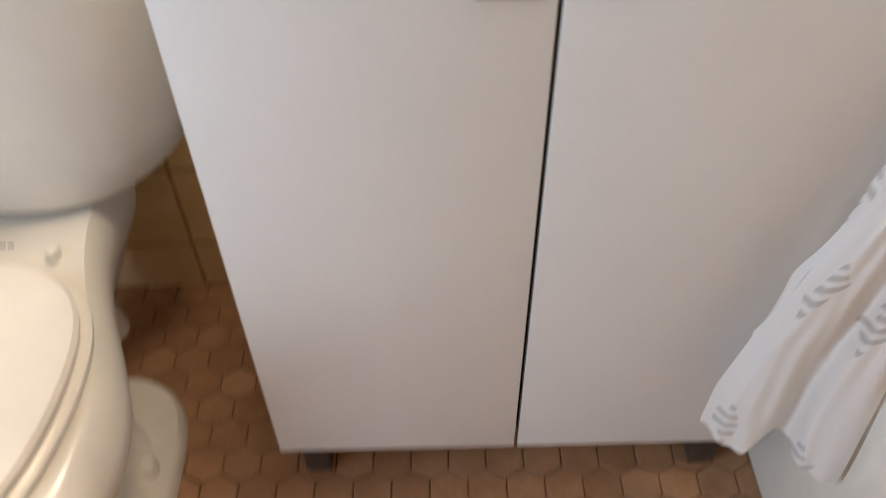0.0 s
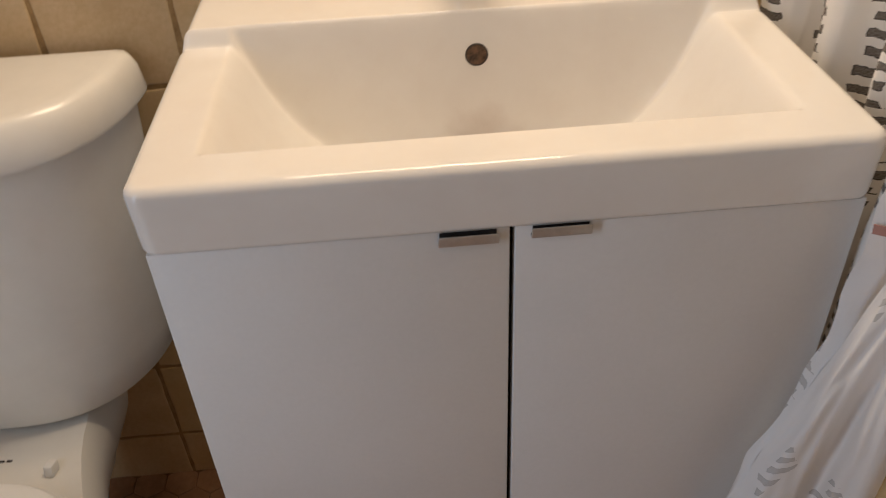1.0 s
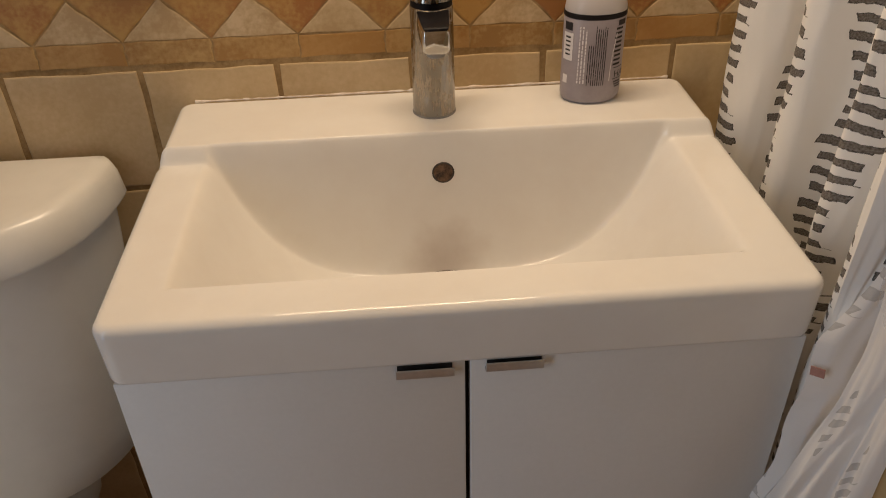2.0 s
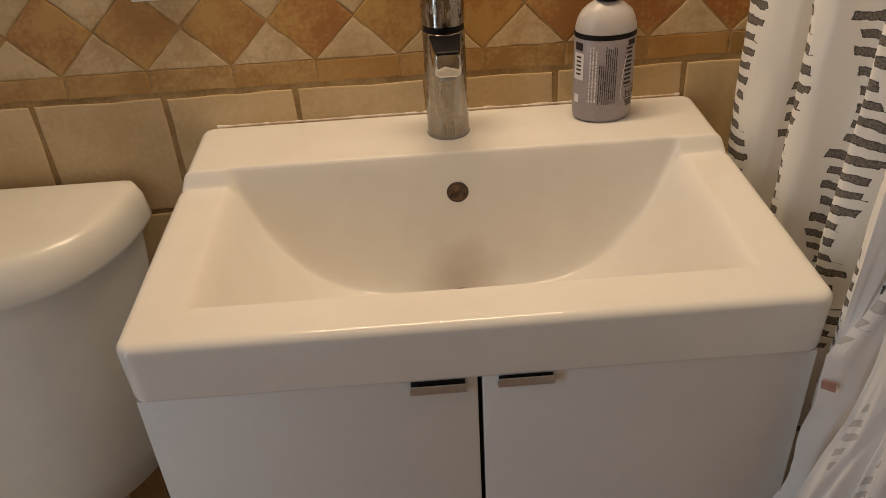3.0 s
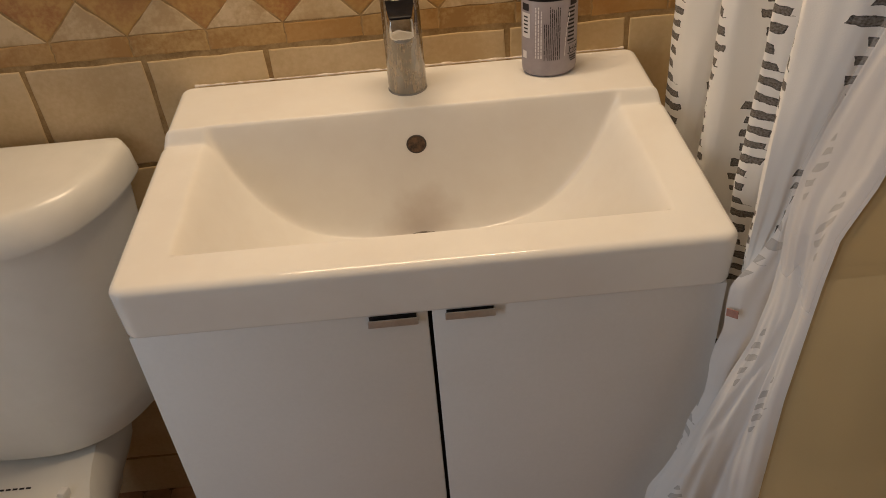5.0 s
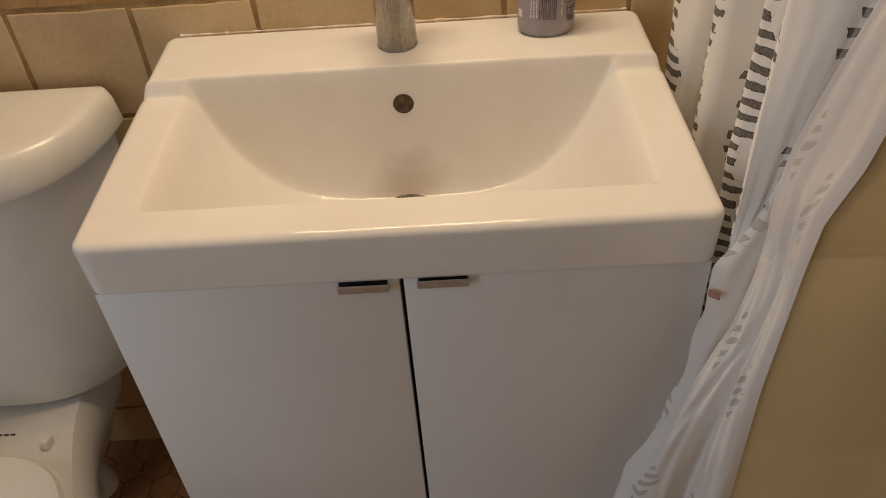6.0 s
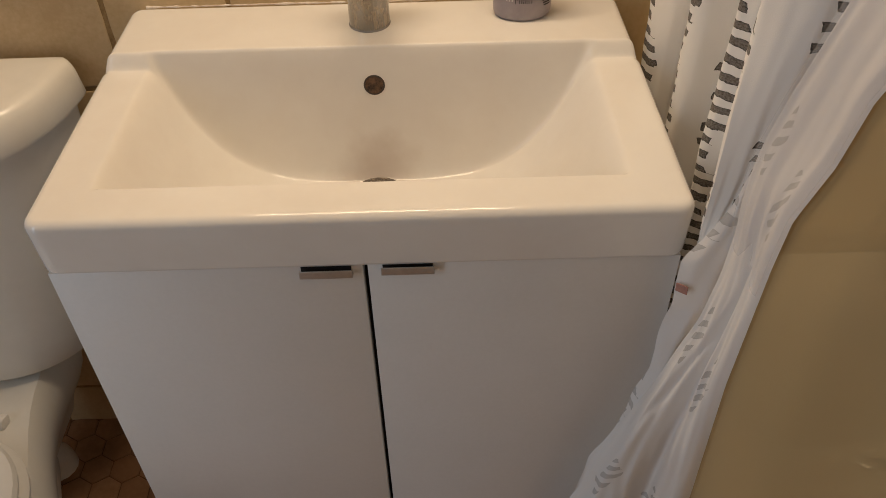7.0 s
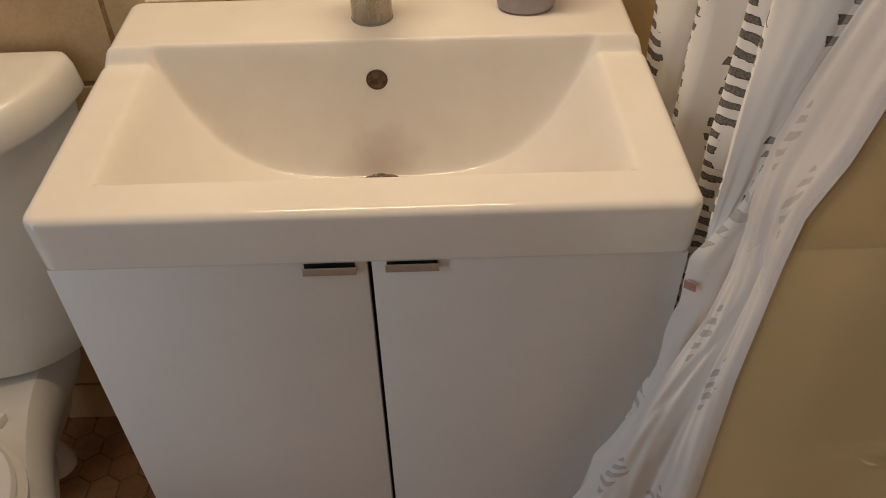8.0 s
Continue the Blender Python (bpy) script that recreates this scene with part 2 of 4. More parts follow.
def cloth(name, ink, outline, paper, sheer, pitch, motif, narrow, wide):
    """White cotton with columns of hand-drawn stacked dashes, by the cloth's own measure in metres."""
    m, n, l, b = material(name, 0.75)
    uv = n.new("ShaderNodeUVMap")
    uv.uv_map = "cloth"
    wob = n.new("ShaderNodeTexNoise")
    wob.inputs["Scale"].default_value, wob.inputs["Detail"].default_value = 110, 3
    l.new(uv.outputs[0], wob.inputs["Vector"])
    big = n.new("ShaderNodeTexNoise")
    big.inputs["Scale"].default_value, big.inputs["Detail"].default_value = 14, 1
    l.new(uv.outputs[0], big.inputs["Vector"])
    sep = n.new("ShaderNodeSeparateXYZ")
    l.new(uv.outputs[0], sep.inputs[0])
    w = math_node(n, l, "MULTIPLY_ADD", wob.outputs["Fac"], 0.0044, -0.0022)
    g = math_node(n, l, "MULTIPLY_ADD", big.outputs["Fac"], 0.016, -0.008)
    u = math_node(n, l, "ADD", math_node(n, l, "ADD", sep.outputs["X"], w), g)
    v = math_node(n, l, "ADD", math_node(n, l, "ADD", sep.outputs["Y"], w), g)
    step = 0.0178
    cu = math_node(n, l, "DIVIDE", u, pitch)
    idx = math_node(n, l, "FLOOR", cu)
    cc = math_node(n, l, "MULTIPLY", math_node(n, l, "SUBTRACT", math_node(n, l, "FRACT", cu), 0.5), pitch)
    # each column is shifted in height; motif: length of one stack of dashes
    vs = math_node(n, l, "ADD", v, math_node(n, l, "MULTIPLY", idx, 0.11))
    length = math_node(n, l, "FRACT", math_node(n, l, "DIVIDE", vs, motif))
    half = math_node(n, l, "MULTIPLY_ADD", math_node(n, l, "PINGPONG", length, 0.5), 2 * (wide - narrow), narrow)
    # every dash has a length and a sideways shift of its own
    cell = math_node(n, l, "ADD", math_node(n, l, "FLOOR", math_node(n, l, "DIVIDE", vs, step)), math_node(n, l, "MULTIPLY", idx, 37.0))
    rnd = n.new("ShaderNodeTexWhiteNoise")
    rnd.noise_dimensions = "1D"
    l.new(cell, rnd.inputs["W"])
    half = math_node(n, l, "MULTIPLY", half, math_node(n, l, "MULTIPLY_ADD", rnd.outputs["Value"], 0.5, 0.72))
    tint = n.new("ShaderNodeSeparateColor")
    l.new(rnd.outputs["Color"], tint.inputs[0])
    cc = math_node(n, l, "ADD", cc, math_node(n, l, "MULTIPLY_ADD", tint.outputs[1], 0.014, -0.007))
    ab = math_node(n, l, "ABSOLUTE", cc)
    inside = math_node(n, l, "LESS_THAN", ab, half)
    slant = math_node(n, l, "MULTIPLY", cc, 0.06)
    row = math_node(n, l, "FRACT", math_node(n, l, "DIVIDE", math_node(n, l, "ADD", vs, slant), step))
    bar = math_node(n, l, "LESS_THAN", row, 0.50)
    mask = math_node(n, l, "MULTIPLY", inside, bar)
    hatch = n.new("ShaderNodeTexNoise")
    hatch.inputs["Scale"].default_value, hatch.inputs["Detail"].default_value = 500, 2
    l.new(uv.outputs[0], hatch.inputs["Vector"])
    soft = math_node(n, l, "MULTIPLY", mask, math_node(n, l, "MULTIPLY_ADD", hatch.outputs["Fac"], 0.5, 0.66))
    rim = math_node(n, l, "GREATER_THAN", math_node(n, l, "ABSOLUTE", math_node(n, l, "SUBTRACT", row, 0.25)), 0.185)
    ends = math_node(n, l, "GREATER_THAN", ab, math_node(n, l, "SUBTRACT", half, 0.0016))
    line = math_node(n, l, "MAXIMUM", rim, ends)
    col = mix_node(n, l, soft, paper, mix_node(n, l, line, ink, outline))
    l.new(col, b.inputs["Base Color"])
    weave = n.new("ShaderNodeTexNoise")
    weave.inputs["Scale"].default_value, weave.inputs["Detail"].default_value = 900, 2
    l.new(uv.outputs[0], weave.inputs["Vector"])
    crease = n.new("ShaderNodeTexNoise")
    crease.inputs["Scale"].default_value, crease.inputs["Detail"].default_value = 9, 4
    l.new(uv.outputs[0], crease.inputs["Vector"])
    h = math_node(n, l, "ADD", math_node(n, l, "MULTIPLY", weave.outputs["Fac"], 0.12), crease.outputs["Fac"])
    u2 = bump_node(n, l, b, h, 0.22, 0.006)
    tr, mx = n.new("ShaderNodeBsdfTranslucent"), n.new("ShaderNodeMixShader")
    l.new(col, tr.inputs["Color"])
    l.new(u2.outputs[0], tr.inputs["Normal"])
    mx.inputs[0].default_value = sheer
    l.new(b.outputs[0], mx.inputs[1])
    l.new(tr.outputs[0], mx.inputs[2])
    out = mx.outputs[0]
    l.new(out, n["Material Output"].inputs["Surface"])
    return m


M_CLOTH = cloth("printed_cotton", (0.105, 0.085, 0.068), (0.024, 0.019, 0.015), (0.90, 0.885, 0.86), 0.16, 0.096, 0.175, 0.006, 0.031)
M_CLOTH_BACK = cloth("printed_cotton_reverse", (0.56, 0.55, 0.545), (0.52, 0.51, 0.505), (0.86, 0.85, 0.85), 0.28, 0.105, 0.23, -0.036, 0.024)


def vinyl(name, tint, clear):
    """Hazy plastic film; clear: the share of light that passes unscattered."""
    m, n, l, b = material(name, 0.35)
    b.inputs["Base Color"].default_value = (*tint, 1)
    t = noise_node(n, l, 7)
    bump_node(n, l, b, t.outputs["Fac"], 0.2, 0.01)
    tr, tp = n.new("ShaderNodeBsdfTranslucent"), n.new("ShaderNodeBsdfTransparent")
    tr.inputs["Color"].default_value = (tint[0], tint[1] * 0.95, tint[2] * 0.82, 1)
    tp.inputs["Color"].default_value = (0.5 + 0.6 * tint[0], 0.5 + 0.6 * tint[1], 0.5 + 0.6 * tint[2], 1)
    m1, m2 = n.new("ShaderNodeMixShader"), n.new("ShaderNodeMixShader")
    m1.inputs[0].default_value = 0.35
    l.new(b.outputs[0], m1.inputs[1])
    l.new(tr.outputs[0], m1.inputs[2])
    m2.inputs[0].default_value = clear
    l.new(m1.outputs[0], m2.inputs[1])
    l.new(tp.outputs[0], m2.inputs[2])
    l.new(m2.outputs[0], n["Material Output"].inputs["Surface"])
    return m


M_VINYL = vinyl("cloudy_vinyl", (0.62, 0.51, 0.29), 0.42)
M_FLAP = vinyl("hazy_vinyl_edge", (0.84, 0.84, 0.86), 0.76)


# ---------------------------------------------------------------- mesh helpers
def link(name, bm, mat, smooth=True):
    me = bpy.data.meshes.new(name)
    bm.normal_update()
    bm.to_mesh(me)
    bm.free()
    me.materials.append(mat)
    if smooth:
        me.polygons.foreach_set("use_smooth", [True] * len(me.polygons))
        me.set_sharp_from_angle(angle=radians(38))
    return new(name, me)


def part(name, bm, mat, parent, label="", smooth=True):
    ob = link(name, bm, mat, smooth)
    ob.parent = parent
    if label:
        ob["label"] = label
    return ob


def thing(name, label, category, at=(0, 0, 0), group="", kind=""):
    ob = new(name)
    ob.location = at
    ob.empty_display_size = 0.05
    return tagged(ob, label, category, group, kind)


def box(x0, x1, y0, y1, z0, z1, bevel=0.0, seg=2, bm=None):
    bm = bm or bmesh.new()
    made = bmesh.ops.create_cube(bm, size=1.0, matrix=Matrix.LocRotScale(
        ((x0 + x1) / 2, (y0 + y1) / 2, (z0 + z1) / 2), None, (x1 - x0, y1 - y0, z1 - z0)))
    if bevel:
        es = list({e for v in made["verts"] for e in v.link_edges})
        bmesh.ops.bevel(bm, geom=es, offset=bevel, segments=seg, profile=0.5, affect="EDGES")
    return bm


def loft(rings, caps=True, bm=None):
    """Skins closed rings of equal length, first to last."""
    bm = bm or bmesh.new()
    vs = [[bm.verts.new(p) for p in r] for r in rings]
    k = len(vs[0])
    for a, b in zip(vs, vs[1:]):
        for i in range(k):
            bm.faces.new((a[i], a[(i + 1) % k], b[(i + 1) % k], b[i]))
    if caps:
        bm.faces.new(vs[0][::-1])
        bm.faces.new(vs[-1])
    bmesh.ops.recalc_face_normals(bm, faces=bm.faces)
    return bm


def lathe(profile, centre=(0, 0), n=40, sx=1.0, sy=1.0, caps=True):
    return loft([[(centre[0] + sx * r * math.cos(2 * math.pi * i / n), centre[1] + sy * r * math.sin(2 * math.pi * i / n), z)
                  for i in range(n)] for r, z in profile], caps)


def sheet(nu, nv, place, uv):
    """An open cloth of nu x nv cells; place(u, v) and uv(u, v) with u and v from 0 to 1."""
    bm = bmesh.new()
    layer = bm.loops.layers.uv.new("cloth")
    rows = [[bm.verts.new(place(i / nu, j / nv)) for i in range(nu + 1)] for j in range(nv + 1)]
    for j in range(nv):
        for i in range(nu):
            f = bm.faces.new((rows[j][i], rows[j][i + 1], rows[j + 1][i + 1], rows[j + 1][i]))
            for lp, (a, b) in zip(f.loops, ((i, j), (i + 1, j), (i + 1, j + 1), (i, j + 1))):
                lp[layer].uv = uv(a / nu, b / nv)
    return bm


def smooth_step(a, b, x):
    t = min(1.0, max(0.0, (x - a) / (b - a)))
    return t * t * (3 - 2 * t)


def between(table, x):
    """Linear in a short table of (x, value), ends held."""
    return float(np.interp(x, [r[0] for r in table], [r[1] for r in table]))


# ---------------------------------------------------------------- room
XL, XR, YF, ZC, TUB_X = -1.143, 1.093, -1.90, 2.40, 0.345
floor = tagged(link("floor", box(XL - 0.1, XR + 0.1, YF - 0.1, 0.1, -0.08, -0.002), M_FLOOR_GROUT), "brown hexagon-tiled bathroom floor", "floor", kind="structure")
wall_north = tagged(link("wall_north", box(XL - 0.1, XR + 0.1, 0.0004, 0.12, -0.002, ZC), M_GROUT), "bathroom wall of square beige tiles with a diamond border", "wall", kind="structure")
west = box(XL - 0.1, XL, -1.00, 0.0012, -0.002, ZC)
box(XL - 0.1, XL, -1.72, -1.00, 2.02, ZC, bm=west)
box(XL - 0.1, XL, YF, -1.72, -0.002, ZC, bm=west)
tagged(link("wall_west", west, M_PLAIN_TILE), "plain beige tiled wall with an open doorway", "wall", kind="structure")
tagged(link("wall_east", box(XR, XR + 0.1, YF, 0.0012, -0.002, ZC), M_PLAIN_TILE), "beige tiled wall along the bathtub", "wall", kind="structure")
tagged(link("wall_south", box(XL - 0.1, XR + 0.1, YF - 0.1, YF, -0.002, ZC), M_PLAIN_TILE), "plain beige tiled wall", "wall", kind="structure")
tagged(link("ceiling", box(XL - 0.1, XR + 0.1, YF - 0.1, 0.12, ZC, ZC + 0.1), M_CEIL), "plain white bathroom ceiling", "ceiling", kind="structure")


# ---------------------------------------------------------------- washbasin
SINK_W, SINK_F, RIM, LEDGE, SINK_B = 0.3135, -0.4045, 0.84, 0.857, 0.776


def soft_min(a, b, k):
    h = max(k - abs(a - b), 0.0) / k
    return min(a, b) - h * h * k * 0.25


def basin_height(x, y):
    rim = RIM + (LEDGE - RIM) * smooth_step(-0.131, -0.117, y)
    trough = 0.688 + 0.152 * (abs(x) / 0.254) ** 3.8
    if abs(x) > 0.254:
        trough = 0.84 + (abs(x) - 0.254) * 3
    back = LEDGE + (y + 0.1185) * 8.0
    front = RIM - (y + 0.349) * 7.0
    inner = -soft_min(-trough, -back, 0.030 + 0.095 * smooth_step(0.835, 0.75, trough))
    inner = -soft_min(-inner, -front, 0.022)
    return soft_min(rim, inner, 0.024)


def washbasin():
    root = thing("washbasin", "white glazed ceramic washbasin with a raised tap ledge", "washbasin", (0, -0.2, SINK_B))
    r, edge = 0.017, 0.010
    ends = [0, 0.0004, 0.0012, 0.0024, 0.004, 0.006, 0.0082]
    span = lambda lo, hi, step: list(np.arange(lo, hi, step))
    xs = [-SINK_W + e for e in ends] + span(-SINK_W + 0.0110, SINK_W - 0.0095, 0.0036) + [SINK_W - e for e in ends[::-1]]
    ys = [SINK_F + e for e in ends] + span(SINK_F + 0.0110, -0.168, 0.0034) + span(-0.166, -0.104, 0.0013) + span(-0.1015, -0.0095, 0.0034) + [-0.001 - e for e in ends[::-1]]
    cy, hy = (SINK_F - 0.001) / 2, (-0.001 - SINK_F) / 2
    bm = bmesh.new()
    grid = []
    for y in ys:
        row = []
        for x in xs:
            px, py = x, y
            qx, qy = abs(x) - (SINK_W - r), abs(y - cy) - (hy - r)
            if qx > 0 and qy > 0:
                d = math.hypot(qx, qy)
                m = max(qx, qy)
                k = m / d
                px = math.copysign(SINK_W - r + qx * k, x)
                py = cy + math.copysign(hy - r + qy * k, y - cy)
                inside = r - m
            else:
                inside = r - max(qx, qy)
            z = basin_height(px, py)
            if inside < edge:
                z -= edge - math.sqrt(max(0.0, edge * edge - (edge - inside) ** 2))
            row.append(bm.verts.new((px * (1 - 0.026 * smooth_step(-0.138, -0.112, py)), py, z)))
        grid.append(row)
    for a, b in zip(grid, grid[1:]):
        for i in range(len(xs) - 1):
            bm.faces.new((a[i], a[i + 1], b[i + 1], b[i]))
    loop = grid[0][:] + [g[-1] for g in grid[1:]] + grid[-1][-2::-1] + [g[0] for g in grid[-2:0:-1]]
    last = loop
    for inset, z in ((0.00005, None), (0.0012, SINK_B + 0.005), (0.0019, SINK_B + 0.002), (0.0042, SINK_B), (0.016, SINK_B)):
        ring = [bm.verts.new((v.co.x * (1 - inset / SINK_W), cy + (v.co.y - cy) * (1 - inset / hy), v.co.z - 0.003 if z is None else z)) for v in loop]
        for i in range(len(ring)):
            j = (i + 1) % len(ring)
            bm.faces.new((last[i], ring[i], ring[j], last[j]))
        last = ring
    bmesh.ops.translate(bm, verts=bm.verts, vec=(0, 0.2, -SINK_B))
    bmesh.ops.recalc_face_normals(bm, faces=bm.faces)
    part("bowl", bm, M_SINK, root)

    # overflow on the back slope: a ring round a closed disc, hole's shade and rust in its colour
    up = Vector((0, -8.0, 1)).normalized()
    turn = up.to_track_quat("Z", "Y").to_matrix().to_4x4()
    bm = lathe([(0.0124, -0.004), (0.0127, 0.0004), (0.0119, 0.0013), (0.0108, 0.0012), (0.0105, -0.003)], n=28, caps=False)
    bm.transform(Matrix.Translation((0.0012, 0.07535, 0.0332)) @ turn)
    ring = part("overflow_ring", bm, M_OVER_RIM, root, "grey overflow ring")
    bm = lathe([(0.0107, -0.0040), (0.0107, 0.0007), (0.0060, 0.0005), (0.0, 0.0004)], n=28)
    bm.transform(Matrix.Translation((0.0012, 0.07535, 0.0332)) @ turn)
    dz = basin_height(0.0, -0.180)
    part("overflow_hole", bm, M_OVER, root, "rusty disc darkened as the shade of the overflow hole")
    bm = lathe([(0.031, dz - 0.001), (0.031, dz + 0.002), (0.028, dz + 0.003), (0.021, dz + 0.0025), (0.022, dz + 0.0085), (0.017, dz + 0.0105), (0.0, dz + 0.0110)], (0, -0.180), 32)
    bmesh.ops.translate(bm, verts=bm.verts, vec=(0, 0.2, -SINK_B))
    part("drain_plug", bm, M_CHROME, root, "chrome drain plug")
    return root


M_OVER_RIM = mottled("dark_rim", (0.022, 0.016, 0.013), (0.06, 0.045, 0.036), 80, 300, 0.5)
M_OVER = mottled("rusty_hole_shade", (0.020, 0.010, 0.006), (0.17, 0.095, 0.052), 110, 300, 0.7)
washbasin()

# ragged white sealing bead between basin and wall
bm = bmesh.new()
rings = []
for i in range(240):
    x = -0.288 + 0.580 * i / 239
    r = 0.0013 + 0.0060 * noise.noise((x * 30, 0, 0)) ** 2 + 0.0011 * noise.noise((x * 130, 3, 0))
    rings.append([(x, -0.0005 - r * 1.1 * math.cos(a), 0.8545 + r * math.sin(a) + 0.0015) for a in (-0.6, 0.0, 0.6, 1.2, 1.57)])
tagged(link("sealing_bead", loft(rings), M_CAULK), "ragged white sealant bead along basin and tiles", "sealant")


# ---------------------------------------------------------------- vanity cabinet
def vanity():
    root = thing("vanity_cabinet", "white two-door vanity cabinet on short legs under the basin", "cabinet", (0, -0.2, 0))
    off = lambda bm: (bmesh.ops.translate(bm, verts=bm.verts, vec=(0, 0.2, 0)), bm)[1]
    y0, y1, z0, z1 = -0.379, -0.012, 0.118, 0.774
    part("side_panel", off(box(-0.3070, -0.2910, y0, y1, z0, z1, 0.001)), M_CARCASS, root)
    part("side_panel", off(box(0.2910, 0.3070, y0, y1, z0, z1, 0.001)), M_CARCASS, root)
    part("bottom_panel", off(box(-0.2905, 0.2905, y0, y1, z0, z0 + 0.016, 0.001)), M_CARCASS, root)
    part("back_panel", off(box(-0.2905, 0.2905, y1 - 0.006, y1, z0 + 0.0165, z1, 0.0005)), M_CARCASS, root)
    # rail and middle strip are near-black: the door gaps' shade as colour
    part("top_rail", off(box(-0.2905, 0.2905, y0, y0 + 0.022, z1 - 0.016, z1, 0.001)), M_GAP_SHADE, root)
    part("partition", off(box(-0.012, 0.012, y0, y0 + 0.03, z0 + 0.017, z1 - 0.017, 0.0)), M_GAP_SHADE, root, "near-black strip painted as the shade in the door gap")
    for side in (-1, 1):
        inner, outer = 0.0022 * side, 0.3085 * side
        top = 0.7736 if side < 0 else 0.7757
        d = part("door", off(box(min(inner, outer), max(inner, outer), -0.3995, -0.3815, 0.116, 0.7752, 0.0016)), M_DOOR, root, "plain white door")
        # channel pull on the door's top edge
        hx = -0.0382 if side < 0 else 0.0415
        bm = box(hx - 0.0260, hx + 0.0260, -0.4066, -0.4049, top - 0.0098, top, 0.0008, 3)
        box(hx - 0.0260, hx + 0.0260, -0.4049, -0.3998, top - 0.0098, top - 0.0085, bm=bm)
        part("handle", off(bm), M_STEEL, d, "small brushed metal edge pull")
        # shade behind the pull, painted as near-black blocks
        bm = box(hx - 0.0245, hx + 0.0245, -0.4048, -0.4000, top - 0.0080, top - 0.0060)
        box(hx - 0.0245, hx + 0.0245, -0.4006, -0.3998, top - 0.0059, 0.7745, bm=bm)
        part("grip_recess", off(bm), M_GAP_SHADE, d, "near-black filler painted as the shade inside the pull")
    for lx in (-0.272, 0.272):
        for ly in (-0.352, -0.05):
            bm = box(lx - 0.018, lx + 0.018, ly - 0.018, ly + 0.018, 0.012, 0.1175, 0.002)
            box(lx - 0.014, lx + 0.014, ly - 0.014, ly + 0.014, 0.0005, 0.0118, 0.001, bm=bm)
            part("leg", off(bm), M_LEG, root, "short dark square leg")
    return root


vanity()


# ---------------------------------------------------------------- tap
def tap():
    cx, cy, z0 = -0.003, -0.0612, LEDGE
    root = thing("basin_tap", "limescale-stained chrome single-lever basin tap on the ledge", "tap", (cx, cy, z0))
    part("base_ring", lathe([(0.0252, 0.0002), (0.0252, 0.0010), (0.0240, 0.0022), (0.0, 0.0022)], n=40), M_RUBBER, root, "dark base gasket")
    part("body", lathe([(0.0243, 0.0024), (0.0246, 0.0034), (0.0240, 0.06), (0.0236, 0.1240), (0.0228, 0.1247), (0.0, 0.1247)], n=48), M_CHROME, root)
    part("gap_ring", lathe([(0.0228, 0.1249), (0.0228, 0.1310), (0.0, 0.1310)], n=40), M_CAP, root, "dark ring under the lever")
    part("lever_cap", lathe([(0.0222, 0.1312), (0.0240, 0.1326), (0.0240, 0.170), (0.0222, 0.178), (0.0, 0.180)], n=48), M_CHROME, root)
    # short squared spout; an added black plate paints the dark reflection on its upper face
    rings = []
    for y, z, hx, hz in ((-0.010, 0.1060, 0.0175, 0.0150), (-0.030, 0.1075, 0.0170, 0.0145), (-0.060, 0.1085, 0.0150, 0.0140), (-0.0690, 0.1085, 0.0146, 0.0138), (-0.0712, 0.1085, 0.0136, 0.0130), (-0.0722, 0.1085, 0.0118, 0.0112)):
        rings.append([(hx * math.copysign(abs(math.cos(a)) ** 0.45, math.cos(a)), y, z + hz * math.copysign(abs(math.sin(a)) ** 0.45, math.sin(a))) for a in np.linspace(0, 2 * math.pi, 41)[:-1]])
    spout = part("spout", loft(rings), M_CLEAN_CHROME, root, "polished chrome spout")
    top = [[(s_ * w, y, z + dz) for s_, z in ((-1, 0.1224), (1, 0.1224), (1, 0.1240), (-1, 0.1240))] for y, w, dz in ((-0.0205, 0.0170, 0), (-0.050, 0.0150, 0), (-0.0696, 0.0132, 0), (-0.0715, 0.0124, -0.0007), (-0.0724, 0.0108, -0.0020))]
    part("spout_cover", loft(top), M_CAP, spout, "added black plate for the spout top's dark reflection")
    part("aerator", lathe([(0.0095, 0.0895), (0.0105, 0.0905), (0.0105, 0.0960), (0.0, 0.0960)], (0, -0.058), 24), M_RUBBER, spout)
    return root


tap()


